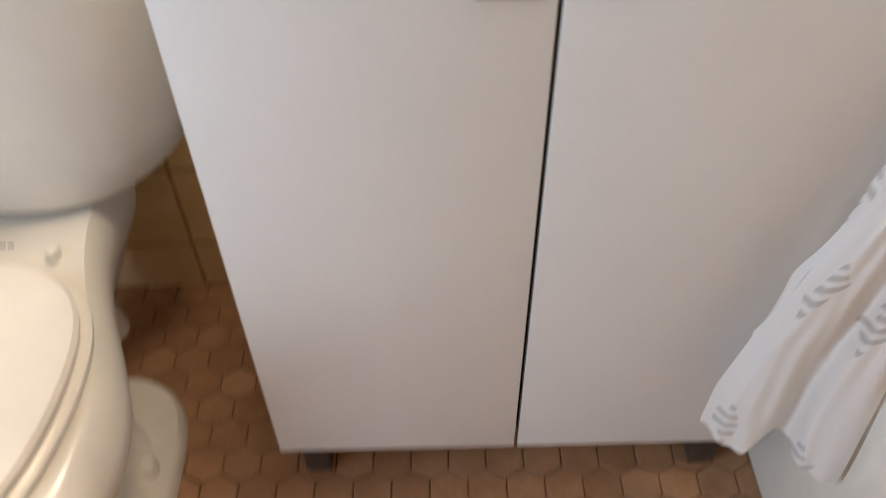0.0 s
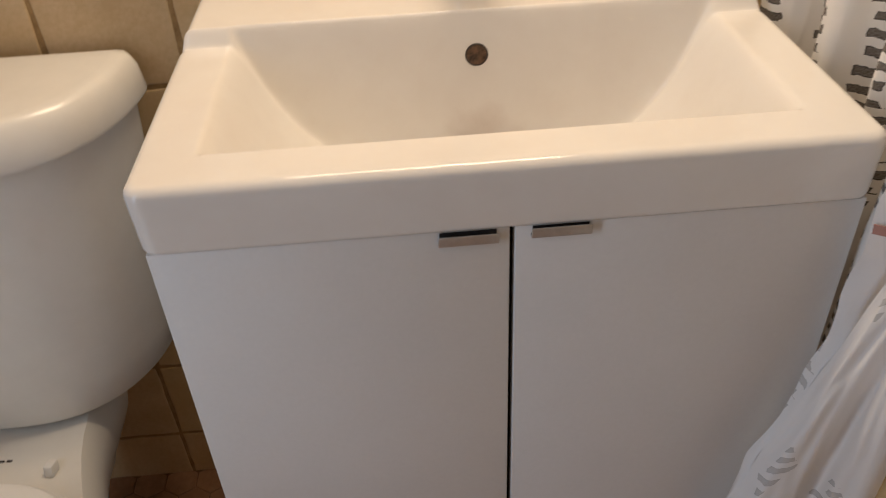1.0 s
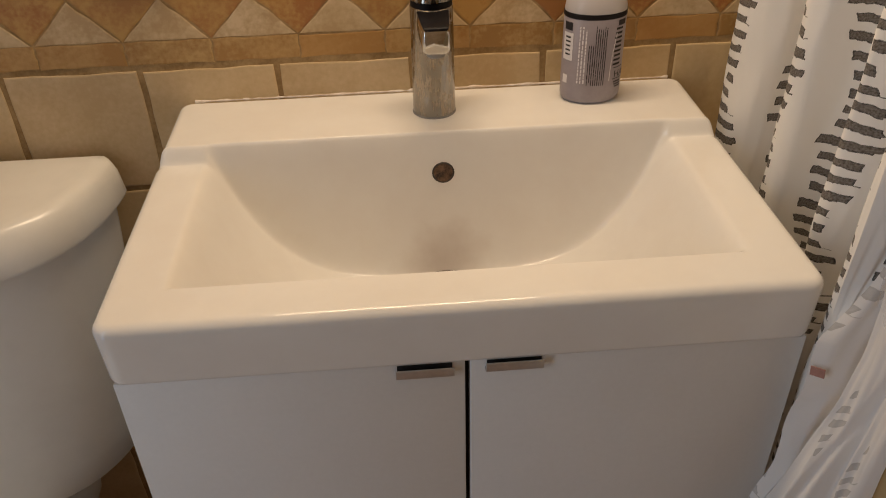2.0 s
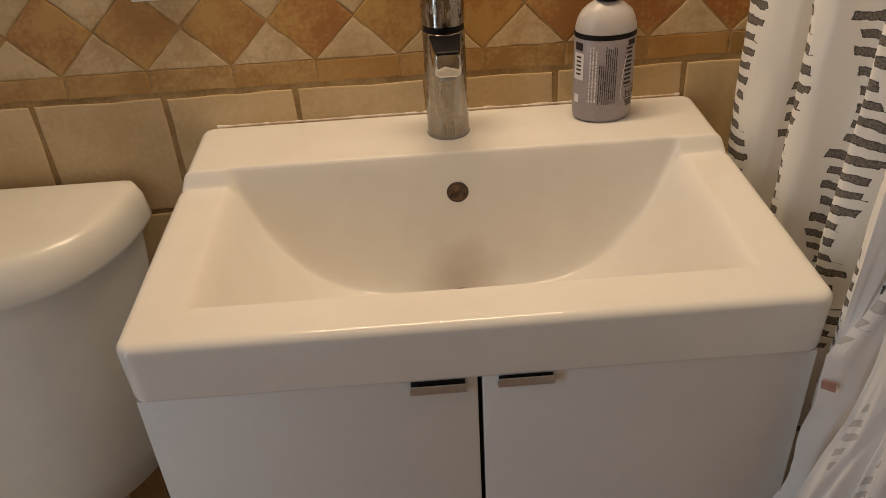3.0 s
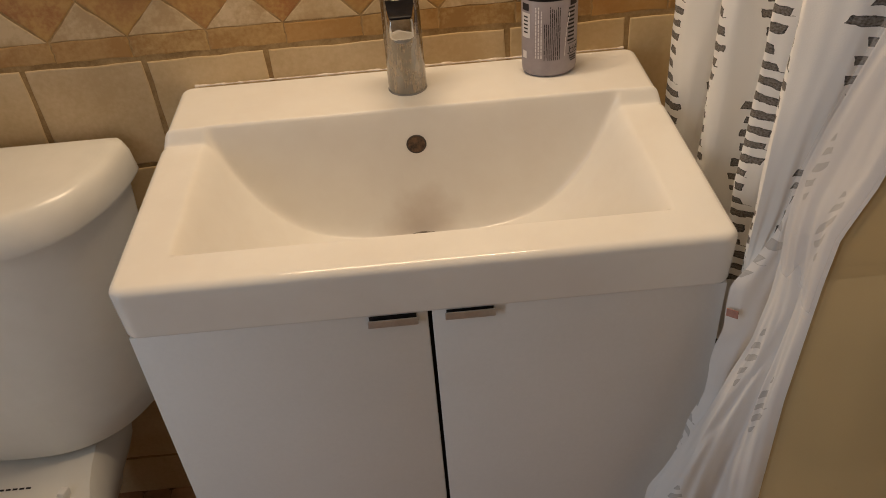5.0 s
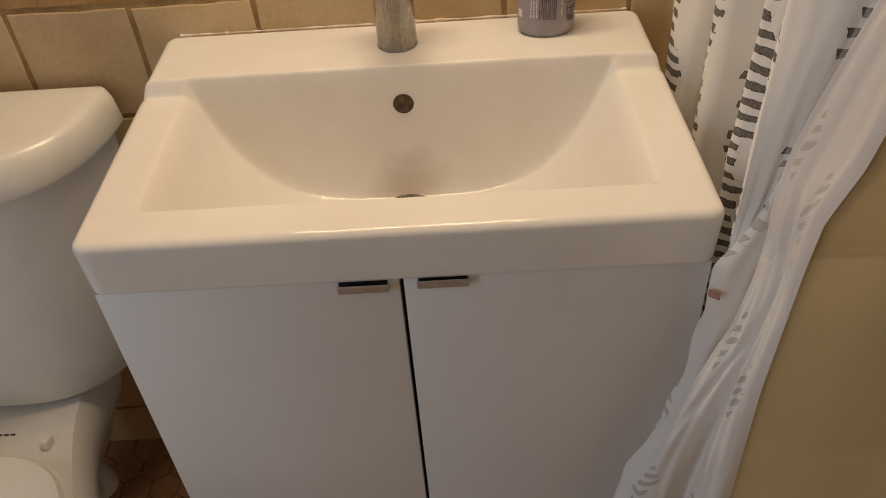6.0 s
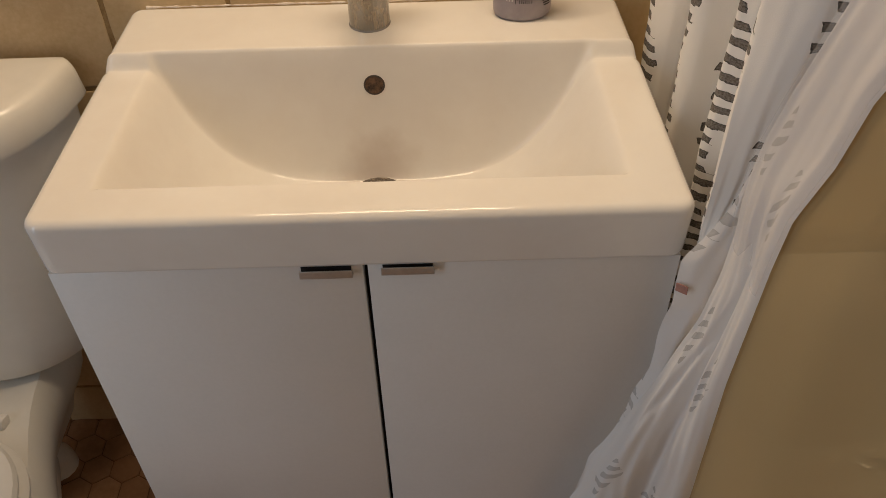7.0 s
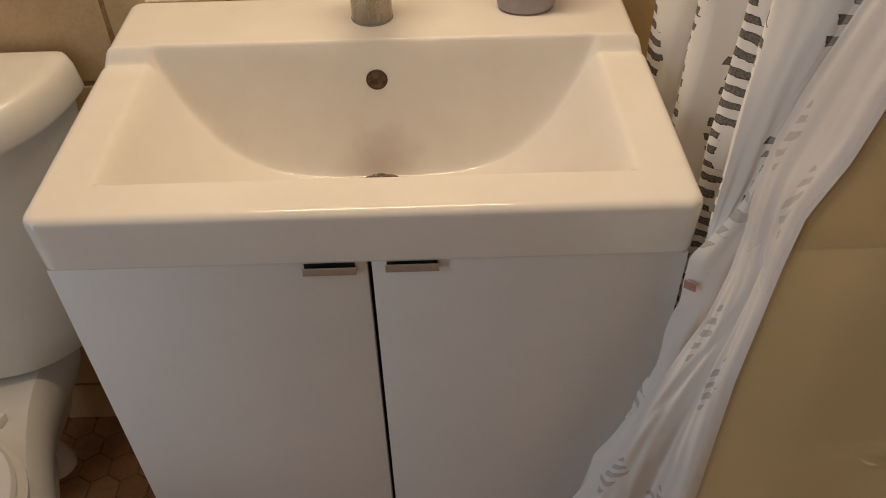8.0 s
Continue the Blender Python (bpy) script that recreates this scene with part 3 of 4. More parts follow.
# ---------------------------------------------------------------- soap bottle
def bottle():
    root = thing("soap_bottle", "lilac-labelled frosted hand soap bottle on the basin ledge", "bottle", (0.182, -0.0465, LEDGE))
    rx, ry = 0.0350, 0.0250
    prof = [(0.80, 0.0005), (0.90, 0.0014), (0.965, 0.0042), (0.992, 0.0080), (1.0, 0.0120), (1.0, 0.105), (0.985, 0.112), (0.93, 0.120), (0.82, 0.1275), (0.62, 0.134), (0.42, 0.1385), (0.36, 0.140), (0.0, 0.140)]

    def shell(rows, n=48):
        return loft([[(rx * r * math.cos(2 * math.pi * i / n), ry * r * math.sin(2 * math.pi * i / n), z) for i in range(n)] for r, z in rows])

    part("bottle_body", shell(prof), M_BOTTLE, root)
    part("label_sleeve", shell([(0.905, 0.0012), (0.972, 0.0042), (0.998, 0.0080), (1.006, 0.0122), (1.006, 0.1035), (1.0, 0.104)]), M_LILAC, root, "lilac printed sleeve label")
    part("label_band", shell([(1.010, 0.1005), (1.016, 0.1008), (1.016, 0.1062), (1.010, 0.1065)]), M_CAP, root, "black band on the label")
    part("cap", lathe([(0.0125, 0.1402), (0.0140, 0.1412), (0.0140, 0.160), (0.0128, 0.162), (0.005, 0.162), (0.005, 0.185), (0.0, 0.185)], n=32), M_CAP, root, "black pump collar")

    def patch(a0, a1, z0, z1, out=1.018):
        """A print on the sleeve between two angles (degrees; -90 faces the front)."""
        bm = bmesh.new()
        k = max(1, int(abs(a1 - a0) / 5))
        lo, hi = [], []
        for i in range(k + 1):
            a = radians(a0 + (a1 - a0) * i / k)
            lo.append(bm.verts.new((rx * out * math.cos(a), ry * out * math.sin(a), z0)))
            hi.append(bm.verts.new((rx * out * math.cos(a), ry * out * math.sin(a), z1)))
        for i in range(k):
            bm.faces.new((lo[i], lo[i + 1], hi[i + 1], hi[i]))
        return bm

    part("label_panel", patch(-168, -140, 0.052, 0.084), M_PAPER, root, "white panel of the label")
    for i in range(5):
        part("print_line", patch(-160, -146, 0.078 - i * 0.005, 0.080 - i * 0.005, 1.022), M_INK, root)
    part("print_mark", patch(-164, -150, 0.024, 0.034), M_PAPER, root)
    part("print_mark", patch(-166, -143, 0.087, 0.096), M_INK, root)
    # upright lines of small print, broken into words: two pale columns and nine dark ones
    rng = random.Random(4)

    def words(a0, a1, z0, z1, word, gap, out=1.018):
        """One upright line of print: short bars of uneven length between two heights."""
        bm = bmesh.new()
        z = z0
        while z < z1:
            e = min(z1, z + word * rng.uniform(0.5, 1.5))
            lo, hi = radians(a0 + rng.uniform(0, 0.5)), radians(a1 - rng.uniform(0, 0.5))
            bm.faces.new([bm.verts.new((rx * out * math.cos(a), ry * out * math.sin(a), h)) for a, h in ((lo, z), (hi, z), (hi, e), (lo, e))])
            z = e + gap
        return bm

    for i in range(3):
        part("print_line", words(-127 + i * 6, -124 + i * 6, 0.026 + 0.002 * rng.random(), 0.094 - 0.012 * rng.random(), 0.0035, 0.0010), M_PAPER, root)
    for i in range(9):
        part("print_line", words(-108 + i * 3.9, -105.9 + i * 3.9, 0.024 + (0.004 if i == 1 else 0), 0.094 - (0.022 if i < 3 else 0.004 * rng.random()), 0.0060, 0.0007), M_INK, root)
    # outline of a round drawing beside the word, in small strokes
    for i in range(9):
        f = i / 8
        part("print_line", patch(-64 + 9 * f * f, -62.4 + 9 * f * f, 0.028 + f * 0.050, 0.034 + f * 0.050), M_PAPER, root)
    part("print_line", patch(-56, -24, 0.0425, 0.0434), M_INK, root)
    part("print_line", patch(-56, -24, 0.0288, 0.0297), M_INK, root)
    for i in range(3):
        part("print_line", patch(-52 + 2 * i, -27, 0.0245 - i * 0.003, 0.0262 - i * 0.003), M_INK, root)
    for i in range(9):
        part("print_line", patch(-58 + (i % 3), -38, 0.046 + i * 0.0052, 0.0485 + i * 0.0052), M_INK, root)
    part("print_mark", patch(-52, -30, 0.092, 0.0985), M_INK, root)
    # the word on the front of the label
    cu = bpy.data.curves.new("label_word", "FONT")
    cu.body, cu.size, cu.align_x = "HAND", 0.0118, "LEFT"
    tmp = bpy.data.objects.new("label_word", cu)
    scene.collection.objects.link(tmp)
    me = bpy.data.meshes.new_from_object(tmp.evaluated_get(bpy.context.evaluated_depsgraph_get()))
    bpy.data.objects.remove(tmp)
    for v in me.vertices:
        a = radians(-53) + v.co.x / 0.030
        v.co = (rx * 1.022 * math.cos(a), ry * 1.022 * math.sin(a), 0.0310 + v.co.y)
    me.materials.append(M_INK)
    word = new("label_word", me)
    word.parent = root
    return root


bottle()


# ---------------------------------------------------------------- toilet
def toilet():
    xc = -0.635
    root = thing("toilet", "white china close-coupled toilet with its lid down", "toilet", (xc, -0.35, 0))

    def bow(hw, yb, depth, z, power=4.2, inset=0.0, n=44):
        """Flat-backed outline with a bowed front."""
        pts = []
        for i in range(n + 1):
            u = -math.cos(math.pi * i / n)
            x = (hw - inset) * u
            y = yb - (depth - inset) * (1 - abs(u) ** power) ** 0.5
            pts.append((x, y + 0.35, z))
        pts[0] = (pts[0][0], yb - 0.012 + 0.35, z)
        pts[-1] = (pts[-1][0], yb - 0.012 + 0.35, z)
        for u in (0.97, 0.5, 0, -0.5, -0.97):
            pts.append(((hw - inset) * u, yb - inset + 0.35, z))
        return pts

    rows = []
    for i in range(9):
        f = i / 8
        z = 0.369 + (0.748 - 0.369) * f
        rows.append(bow(0.193 + 0.040 * f ** 0.8, -0.022, 0.178 + 0.012 * f, z, 2.6 + 0.5 * f))
    rows.insert(0, bow(0.186, -0.026, 0.170, 0.363, 2.6))
    rows.insert(0, bow(0.172, -0.03, 0.152, 0.361, 2.6))
    part("tank", loft(rows), M_TOILET, root)
    lid = [bow(0.236, -0.022, 0.196, 0.7485, 3.3), bow(0.246, -0.018, 0.206, 0.751, 3.3), bow(0.248, -0.017, 0.208, 0.756, 3.3), bow(0.244, -0.017, 0.203, 0.786, 3.3),
           bow(0.240, -0.018, 0.195, 0.795, 3.3), bow(0.236, -0.019, 0.191, 0.7995, 3.3), bow(0.229, -0.022, 0.184, 0.8018, 3.3), bow(0.219, -0.026, 0.174, 0.8026, 3.3)]
    part("tank_lid", loft(lid), M_TOILET, root)

    width = [(-0.73, 0.0), (-0.724, 0.05), (-0.70, 0.115), (-0.65, 0.163), (-0.58, 0.198), (-0.50, 0.206), (-0.44, 0.196), (-0.376, 0.172), (-0.30, 0.140), (-0.25, 0.123), (-0.20, 0.113), (-0.15, 0.109), (-0.06, 0.108)]
    ys = [-0.73 + 0.67 * (0.5 - 0.5 * math.cos(math.pi * i / 26)) for i in range(27)]

    def outline(z, k, y_lo, y_hi, inset=0.0):
        """The plan of bowl and deck, scaled by k in width and squeezed between y_lo and y_hi."""
        right, left = [], []
        for y in ys:
            w = max(0.0, between(width, y) * k - inset)
            yy = y_lo + (y + 0.73) / 0.67 * (y_hi - y_lo)
            right.append((w, yy + 0.35, z))
            left.append((-w, yy + 0.35, z))
        right[0] = (0.004, right[0][1], z)
        left[0] = (-0.004, left[0][1], z)
        return right + left[::-1]

    rows = [outline(0.150, 0.50, -0.56, -0.09), outline(0.19, 0.62, -0.62, -0.085), outline(0.23, 0.82, -0.68, -0.08), outline(0.265, 0.95, -0.715, -0.075), outline(0.295, 0.995, -0.728, -0.07),
            outline(0.315, 0.985, -0.73, -0.065), outline(0.333, 0.935, -0.725, -0.065), outline(0.345, 0.875, -0.718, -0.068), outline(0.349, 0.845, -0.71, -0.070), outline(0.35, 0.79, -0.695, -0.075)]
    part("bowl", loft(rows), M_TOILET, root)
    foot = lambda z, hw, y0, y1, e: [(hw * math.copysign(abs(math.cos(a)) ** e, math.cos(a)), (y0 + y1) / 2 + 0.35 + (y1 - y0) / 2 * math.copysign(abs(math.sin(a)) ** e, math.sin(a)), z)
                                     for a in np.linspace(0, 2 * math.pi, 41)[:-1]]
    rows = [foot(0.001, 0.164, -0.56, -0.208, 0.6), foot(0.022, 0.163, -0.56, -0.21, 0.6), foot(0.032, 0.156, -0.55, -0.216, 0.6), foot(0.040, 0.135, -0.53, -0.285, 0.7), foot(0.07, 0.11, -0.52, -0.27, 0.8),
            foot(0.12, 0.098, -0.53, -0.21, 0.85), foot(0.17, 0.10, -0.55, -0.16, 0.85), foot(0.24, 0.10, -0.56, -0.14, 0.85)]
    part("pedestal", loft(rows), M_TOILET, root)
    # siphon bulge on the side towards the basin
    for side in (-1, 1):
        rings = []
        for i in range(13):
            a = math.pi * i / 12
            y, z, r = -0.225 - 0.080 * math.cos(a), 0.060 + 0.085 * math.sin(a), 0.033
            rings.append([(side * (0.018 + r * math.cos(b)), y + 0.35 - r * math.cos(a) * math.sin(b), z + r * math.sin(a) * math.sin(b)) for b in np.linspace(0, 2 * math.pi, 17)[:-1]])
        part("siphon", loft(rings), M_TOILET, root)
        part("bolt_cap", lathe([(0.016, 0.036), (0.0155, 0.046), (0.011, 0.053), (0.0, 0.055)], (side * 0.128, -0.029), 20), M_TOILET, root)
        bm = box(-0.006, 0.006, -0.009, 0.009, 0.0, 0.017, 0.0025)
        bm.transform(pose(side * 0.073, 0.084, 0.3485, -14, 0, -8 * side))
        part("hinge", bm, M_SEAT, root)

    def egg(z, inset):
        pts = []
        for i in range(48):
            a = 2 * math.pi * i / 48
            c, s = math.cos(a), math.sin(a)
            hw = 0.163 - inset
            if s > 0:
                y = -0.46 + (0.170 - inset) * s ** 0.78
                x = hw * math.copysign(abs(c) ** 0.78, c)
            else:
                y = -0.46 + (0.262 - inset) * s
                x = hw * c
            pts.append((x, y + 0.35, z))
        return pts

    part("seat", loft([egg(0.3515, 0.004), egg(0.353, 0.0), egg(0.362, -0.001), egg(0.366, 0.004), egg(0.367, 0.01)]), M_SEAT, root)
    part("seat_lid", loft([egg(0.3685, 0.014), egg(0.370, 0.009), egg(0.378, 0.008), egg(0.3835, 0.012), egg(0.386, 0.022), egg(0.3872, 0.05)]), M_SEAT, root)
    for i in range(7):
        x = -0.052 + i * 0.0100
        part("brand_mark", box(x, x + 0.007, 0.1075, 0.1105, 0.3502, 0.3508), M_INK, root, "small dark printed mark")
    return root


toilet()


# ---------------------------------------------------------------- bathtub
def bathtub():
    root = thing("bathtub", "white enamel alcove bathtub with a straight apron", "bathtub", (0.72, -0.78, 0))
    x0, x1, y0, y1, zt = TUB_X, XR - 0.002, -1.56, -0.002, 0.40

    def rr(ax0, ax1, ay0, ay1, r, z, n=8):
        pts = []
        for cx, cy, a0 in ((ax1 - r, ay1 - r, 0), (ax0 + r, ay1 - r, 90), (ax0 + r, ay0 + r, 180), (ax1 - r, ay0 + r, 270)):
            for i in range(n + 1):
                a = radians(a0 + 90 * i / n)
                pts.append((cx + r * math.cos(a) - 0.72, cy + r * math.sin(a) + 0.78, z))
        return pts

    rows = [rr(x0 + 0.004, x1, y0, y1, 0.004, 0.001), rr(x0, x1, y0, y1, 0.005, 0.30), rr(x0 - 0.002, x1, y0, y1, 0.006, 0.345), rr(x0 - 0.002, x1, y0, y1, 0.008, zt - 0.014), rr(x0, x1 - 0.002, y0, y1 - 0.002, 0.010, zt - 0.004), rr(x0 + 0.008, x1 - 0.006, y0 + 0.006, y1 - 0.006, 0.012, zt),
            rr(x0 + 0.118, x1 - 0.06, y0 + 0.10, y1 - 0.095, 0.10, zt - 0.002), rr(x0 + 0.128, x1 - 0.07, y0 + 0.11, y1 - 0.105, 0.11, zt - 0.010), rr(x0 + 0.138, x1 - 0.08, y0 + 0.13, y1 - 0.115, 0.12, zt - 0.05),
            rr(x0 + 0.165, x1 - 0.11, y0 + 0.26, y1 - 0.15, 0.13, 0.16), rr(x0 + 0.19, x1 - 0.135, y0 + 0.32, y1 - 0.175, 0.13, 0.10), rr(x0 + 0.24, x1 - 0.18, y0 + 0.38, y1 - 0.22, 0.12, 0.075)]
    bm = loft(rows, caps=False)
    bm.verts.ensure_lookup_table()
    k = len(rows[0])
    bm.faces.new(bm.verts[-k:])
    bmesh.ops.recalc_face_normals(bm, faces=bm.faces)
    part("tub_shell", bm, M_TUB, root)
    bm = lathe([(0.034, 0.0), (0.034, 0.003), (0.029, 0.006), (0.0, 0.007)], n=28)
    bm.transform(Matrix.Translation((0.09, 0.595, 0.082)))
    part("drain", bm, M_STEEL, root, "round metal tub drain")
    return root


bathtub()


# ---------------------------------------------------------------- shower curtain
def fold_line(z):
    """The curtain's turned edge: leans from the rod down to the basin's front corner, then out over the door."""
    return Vector((between([(0.20, 0.200), (0.32, 0.206), (0.42, 0.229), (0.49, 0.241), (0.55, 0.265), (0.65, 0.288), (0.70, 0.293), (0.80, 0.297), (0.825, 0.312), (0.86, 0.328), (0.94, 0.337), (1.09, 0.340), (1.4, 0.345), (2.06, 0.35)], z),
                   between([(0.20, -0.448), (0.55, -0.438), (0.70, -0.432), (0.86, -0.432), (0.94, -0.447), (0.99, -0.462), (1.09, -0.50), (1.4, -0.60), (2.06, -0.74)], z), z))


def roll_line(z):
    """The left edge of the hanging roll; above the door it lies behind a narrow strip of the hem."""
    e = fold_line(z)
    return Vector((between([(0.42, e.x), (0.50, 0.248), (0.58, 0.267), (0.655, 0.296), (0.74, 0.323), (0.80, 0.331), (0.85, 0.337), (0.94, e.x)], z) if 0.42 < z < 0.94 else e.x,
                   e.y - between([(0.42, 0.0), (0.58, 0.016), (0.80, 0.020), (0.94, 0.0)], z), z))


def free_line(z):
    """The curtain's free edge, outside the tub and then up towards the rod."""
    return Vector((between([(0.20, 0.336), (0.53, 0.336), (0.72, 0.331), (0.87, 0.334), (0.92, 0.337), (0.98, 0.345), (2.06, 0.352)], z),
                   between([(0.20, -0.528), (0.27, -0.524), (0.41, -0.510), (0.92, -0.520), (0.975, -0.533), (1.04, -0.548), (1.2, -0.62), (1.4, -0.70), (2.06, -0.90)], z), z))


# plan of the gathered pleats from the tiled wall to the basin's front corner
PLEATS = [(0.360, -0.030), (0.346, -0.060), (0.324, -0.096), (0.327, -0.126), (0.352, -0.147), (0.388, -0.146), (0.402, -0.172), (0.366, -0.198), (0.330, -0.218), (0.336, -0.246),
          (0.372, -0.252), (0.400, -0.278), (0.364, -0.304), (0.334, -0.324), (0.348, -0.346), (0.382, -0.358), (0.364, -0.384), (0.324, -0.398), (0.312, -0.420)]


def along(points, f):
    """A smooth curve through the points, f from 0 to 1."""
    k = min(max(f, 0.0), 0.99999) * (len(points) - 1)
    i = int(k)
    t = k - i
    a, b, c, d = (points[min(max(j, 0), len(points) - 1)] for j in (i - 1, i, i + 1, i + 2))
    return [0.5 * (2 * b[n] + (c[n] - a[n]) * t + (2 * a[n] - 5 * b[n] + 4 * c[n] - d[n]) * t * t + (3 * b[n] - a[n] - 3 * c[n] + d[n]) * t ** 3) for n in (0, 1)]


def curtain():
    root = thing("shower_curtain", "white shower curtain with dark hand-drawn dashes, bunched and turned over", "shower curtain", (0.4, -0.4, 0.20))
    org = Vector((0.4, -0.4, 0.20))
    turn = 0.84

    def front(u, v):
        z = 0.44 + (2.06 - 0.44) * v
        if u < turn:
            k = u / turn
            k2 = k + 0.012 * math.sin(3.1 * z + 9 * k) * math.sin(math.pi * k)
            x, y = along(PLEATS, k2)
            wide = between([(0.44, 0.55), (0.80, 0.85), (0.90, 1.0), (1.10, 1.12), (2.06, 1.2)], z)
            x = 0.340 + (x - 0.340) * wide
            y -= 0.09 * (z - 0.90) * k
            x += 0.0035 * noise.noise((14 * k, 4.0 * z, 2)) + 0.0018 * noise.noise((40 * k, 16 * z, 7))
            y += 0.0035 * noise.noise((13 * k, 4.5 * z, 9)) + 0.0018 * noise.noise((38 * k, 15 * z, 4))
            if z < 0.865 and y > -0.412:
                x = max(x, 0.319)
            return Vector((x, y, z)) - org
        # the last width swings forward to the turned edge
        k = (u - turn) / (1 - turn)
        p = front(turn - 1e-6, v) + org
        e = fold_line(max(z, 0.80))
        e = Vector((max(e.x, 0.320) + 0.014 * smooth_step(0.80, 0.84, z), e.y + 0.004, z))
        p = p.lerp(e, k)
        p.x -= 0.005 * math.sin(math.pi * k) * smooth_step(0.86, 1.0, z)
        p.y -= 0.010 * math.sin(math.pi * k) * smooth_step(0.86, 1.0, z)
        p.y += 0.004 * noise.noise((5 * k, 7 * z, 3)) * math.sin(math.pi * k)
        return p - org

    # columns of the print: at which pleat point of the plan each one runs
    pitch = 0.096
    runs = [(-1.0, 0.0), (2.4, 0.5), (5.0, 1.5), (7.9, 2.5), (10.0, 3.5), (13.2, 4.5), (17.0, 5.5), (18.0, 5.9), (20.6, 6.45)]

    def print_at(u, v):
        k = u / turn * 18 if u < turn else 18 + 2.6 * (u - turn) / (1 - turn)
        return between(runs, k) * pitch, 1.62 * v + 0.07 - 0.06 * u

    part("front_panel", sheet(260, 130, front, print_at), M_CLOTH, root)

    def tail(u, v, out=0.0):
        hem = 0.245 + 0.008 * math.sin(9 * u + 2) + 0.026 * math.exp(-((u - 0.47) / 0.07) ** 2)
        z = hem + (2.06 - hem) * v
        lo, hi = roll_line(z), free_line(z)
        p = lo.lerp(hi, u)
        bulge = 4 * u * (1 - u)
        side = Vector((-(hi.y - lo.y), hi.x - lo.x, 0)).normalized()
        if side.x > 0:
            side = -side
        amp = between([(0.2, 0.020), (0.6, 0.022), (0.88, 0.008), (1.0, 0.004), (1.3, 0.006), (2.0, 0.012)], z)
        ripple = math.sin(2 * math.pi * 1.15 * u + 0.2 + 0.9 * z)
        groove = math.exp(-((u - 0.50 - 0.08 * math.sin(4 * z)) / 0.09) ** 2)
        p += side * amp * (0.55 * bulge + 0.42 * ripple * min(1, 6 * u) * min(1, 6 * (1 - u)) - 1.1 * groove * smooth_step(0.78, 0.40, z))
        calm = between([(0.70, 1.0), (0.95, 0.14)], z)
        p += side * calm * (0.012 * noise.noise((4.5 * u + 1.2 * z, 3.2 * z, 1)) + 0.007 * noise.noise((9 * u + 5 * z, 9 * z, 5))) * bulge
        # a sharp crease runs slantwise where the cloth is pulled
        p -= side * 0.006 * calm * math.exp(-((u - 0.20 - 1.6 * (z - 0.62)) / 0.05) ** 2) * bulge
        # the edge rolls over at the turn
        p += side * (0.004 * math.exp(-(u / 0.06) ** 2) + out)
        return p - org

    part("reverse_panel", sheet(90, 150, tail, lambda u, v: (0.21 * u + 0.33, 1.86 * v - 0.13 * u)), M_CLOTH_BACK, root, "pale reverse side of the cloth")

    def strip(u, v):
        z = 0.40 + 0.58 * v
        p = fold_line(z).lerp(roll_line(z) + Vector((0.008, 0.005, 0)), u)
        p.y -= 0.005 * math.sin(math.pi * u) + 0.0015 * math.sin(60 * z) + 0.003 * noise.noise((3 * u, 22 * z, 6))
        p.x += 0.0012 * math.sin(70 * z) + 0.002 * noise.noise((2 * u, 30 * z, 8))
        return p - org

    part("hem_strip", sheet(16, 70, strip, lambda u, v: (0.030 * u + 0.375, 0.52 * v + 0.3)), M_CLOTH_BACK, root, "narrow turned hem of the cloth")
    e = fold_line(0.772).lerp(roll_line(0.772), 0.10)
    bm = box(-0.0060, 0.0060, -0.0006, 0.0006, -0.0042, 0.0042)
    bm.transform(Matrix.Translation(e - org + Vector((0.0, -0.0080, 0.0))) @ pose(0, 0, 0, -10, -8, -45))
    part("care_label", bm, M_BROWN, root, "small brown care label")
    return tail, org


tail_of, tail_org = curtain()


def liner():
    root = thing("curtain_liner", "cloudy translucent vinyl liner hanging inside the bathtub", "shower curtain", (0.45, -0.7, 0.3))
    org = Vector((0.45, -0.7, 0.3))

    def place(u, v):
        """From the cloth's free edge over the tub's rim and down into the tub."""
        z0 = 0.26 + 1.80 * v
        p = free_line(z0) + Vector((0.004, 0.012, 0))
        go = smooth_step(0.0, 0.34, u)
        low = between([(0.0, 0.44), (0.30, 0.43), (0.46, z0)], u)
        z = max(z0, low) if u < 0.46 else z0
        inside = between([(0.24, 0.53), (0.42, 0.488), (0.60, 0.455), (1.0, 0.405), (1.4, 0.385), (2.06, 0.372)], z)
        x = p.x + (inside - p.x) * go
        x += (0.016 * math.sin(2 * math.pi * 5.3 * u + 2.5 * z) + 0.006 * math.sin(2 * math.pi * 12 * u + 4 * z) + 0.006 * noise.noise((9 * u, 4 * z, 3))) * go
        return Vector((x, p.y - (1.30 + p.y) * u, z)) - org

    part("vinyl_sheet", sheet(140, 90, place, lambda u, v: (u, v)), M_VINYL, root)

    def lap(u, v):
        """The liner's edge, turned out together with the cloth and lying over it."""
        return tail_of(u, 0.33 + 0.67 * v, 0.0045) + tail_org - org

    part("turned_edge", sheet(60, 90, lap, lambda u, v: (u, v)), M_FLAP, root, "hazy liner edge turned out over the cloth")
    return root


liner()

# rod that carries curtain and liner
bm = bmesh.new()
bmesh.ops.create_cone(bm, cap_ends=True, segments=24, radius1=0.0125, radius2=0.0125, depth=1.89, matrix=pose(0.358, -0.9485, 2.078, 90, 0, 0))
tagged(link("curtain_rod", bm, M_STEEL), "round metal shower curtain rod", "curtain rod")

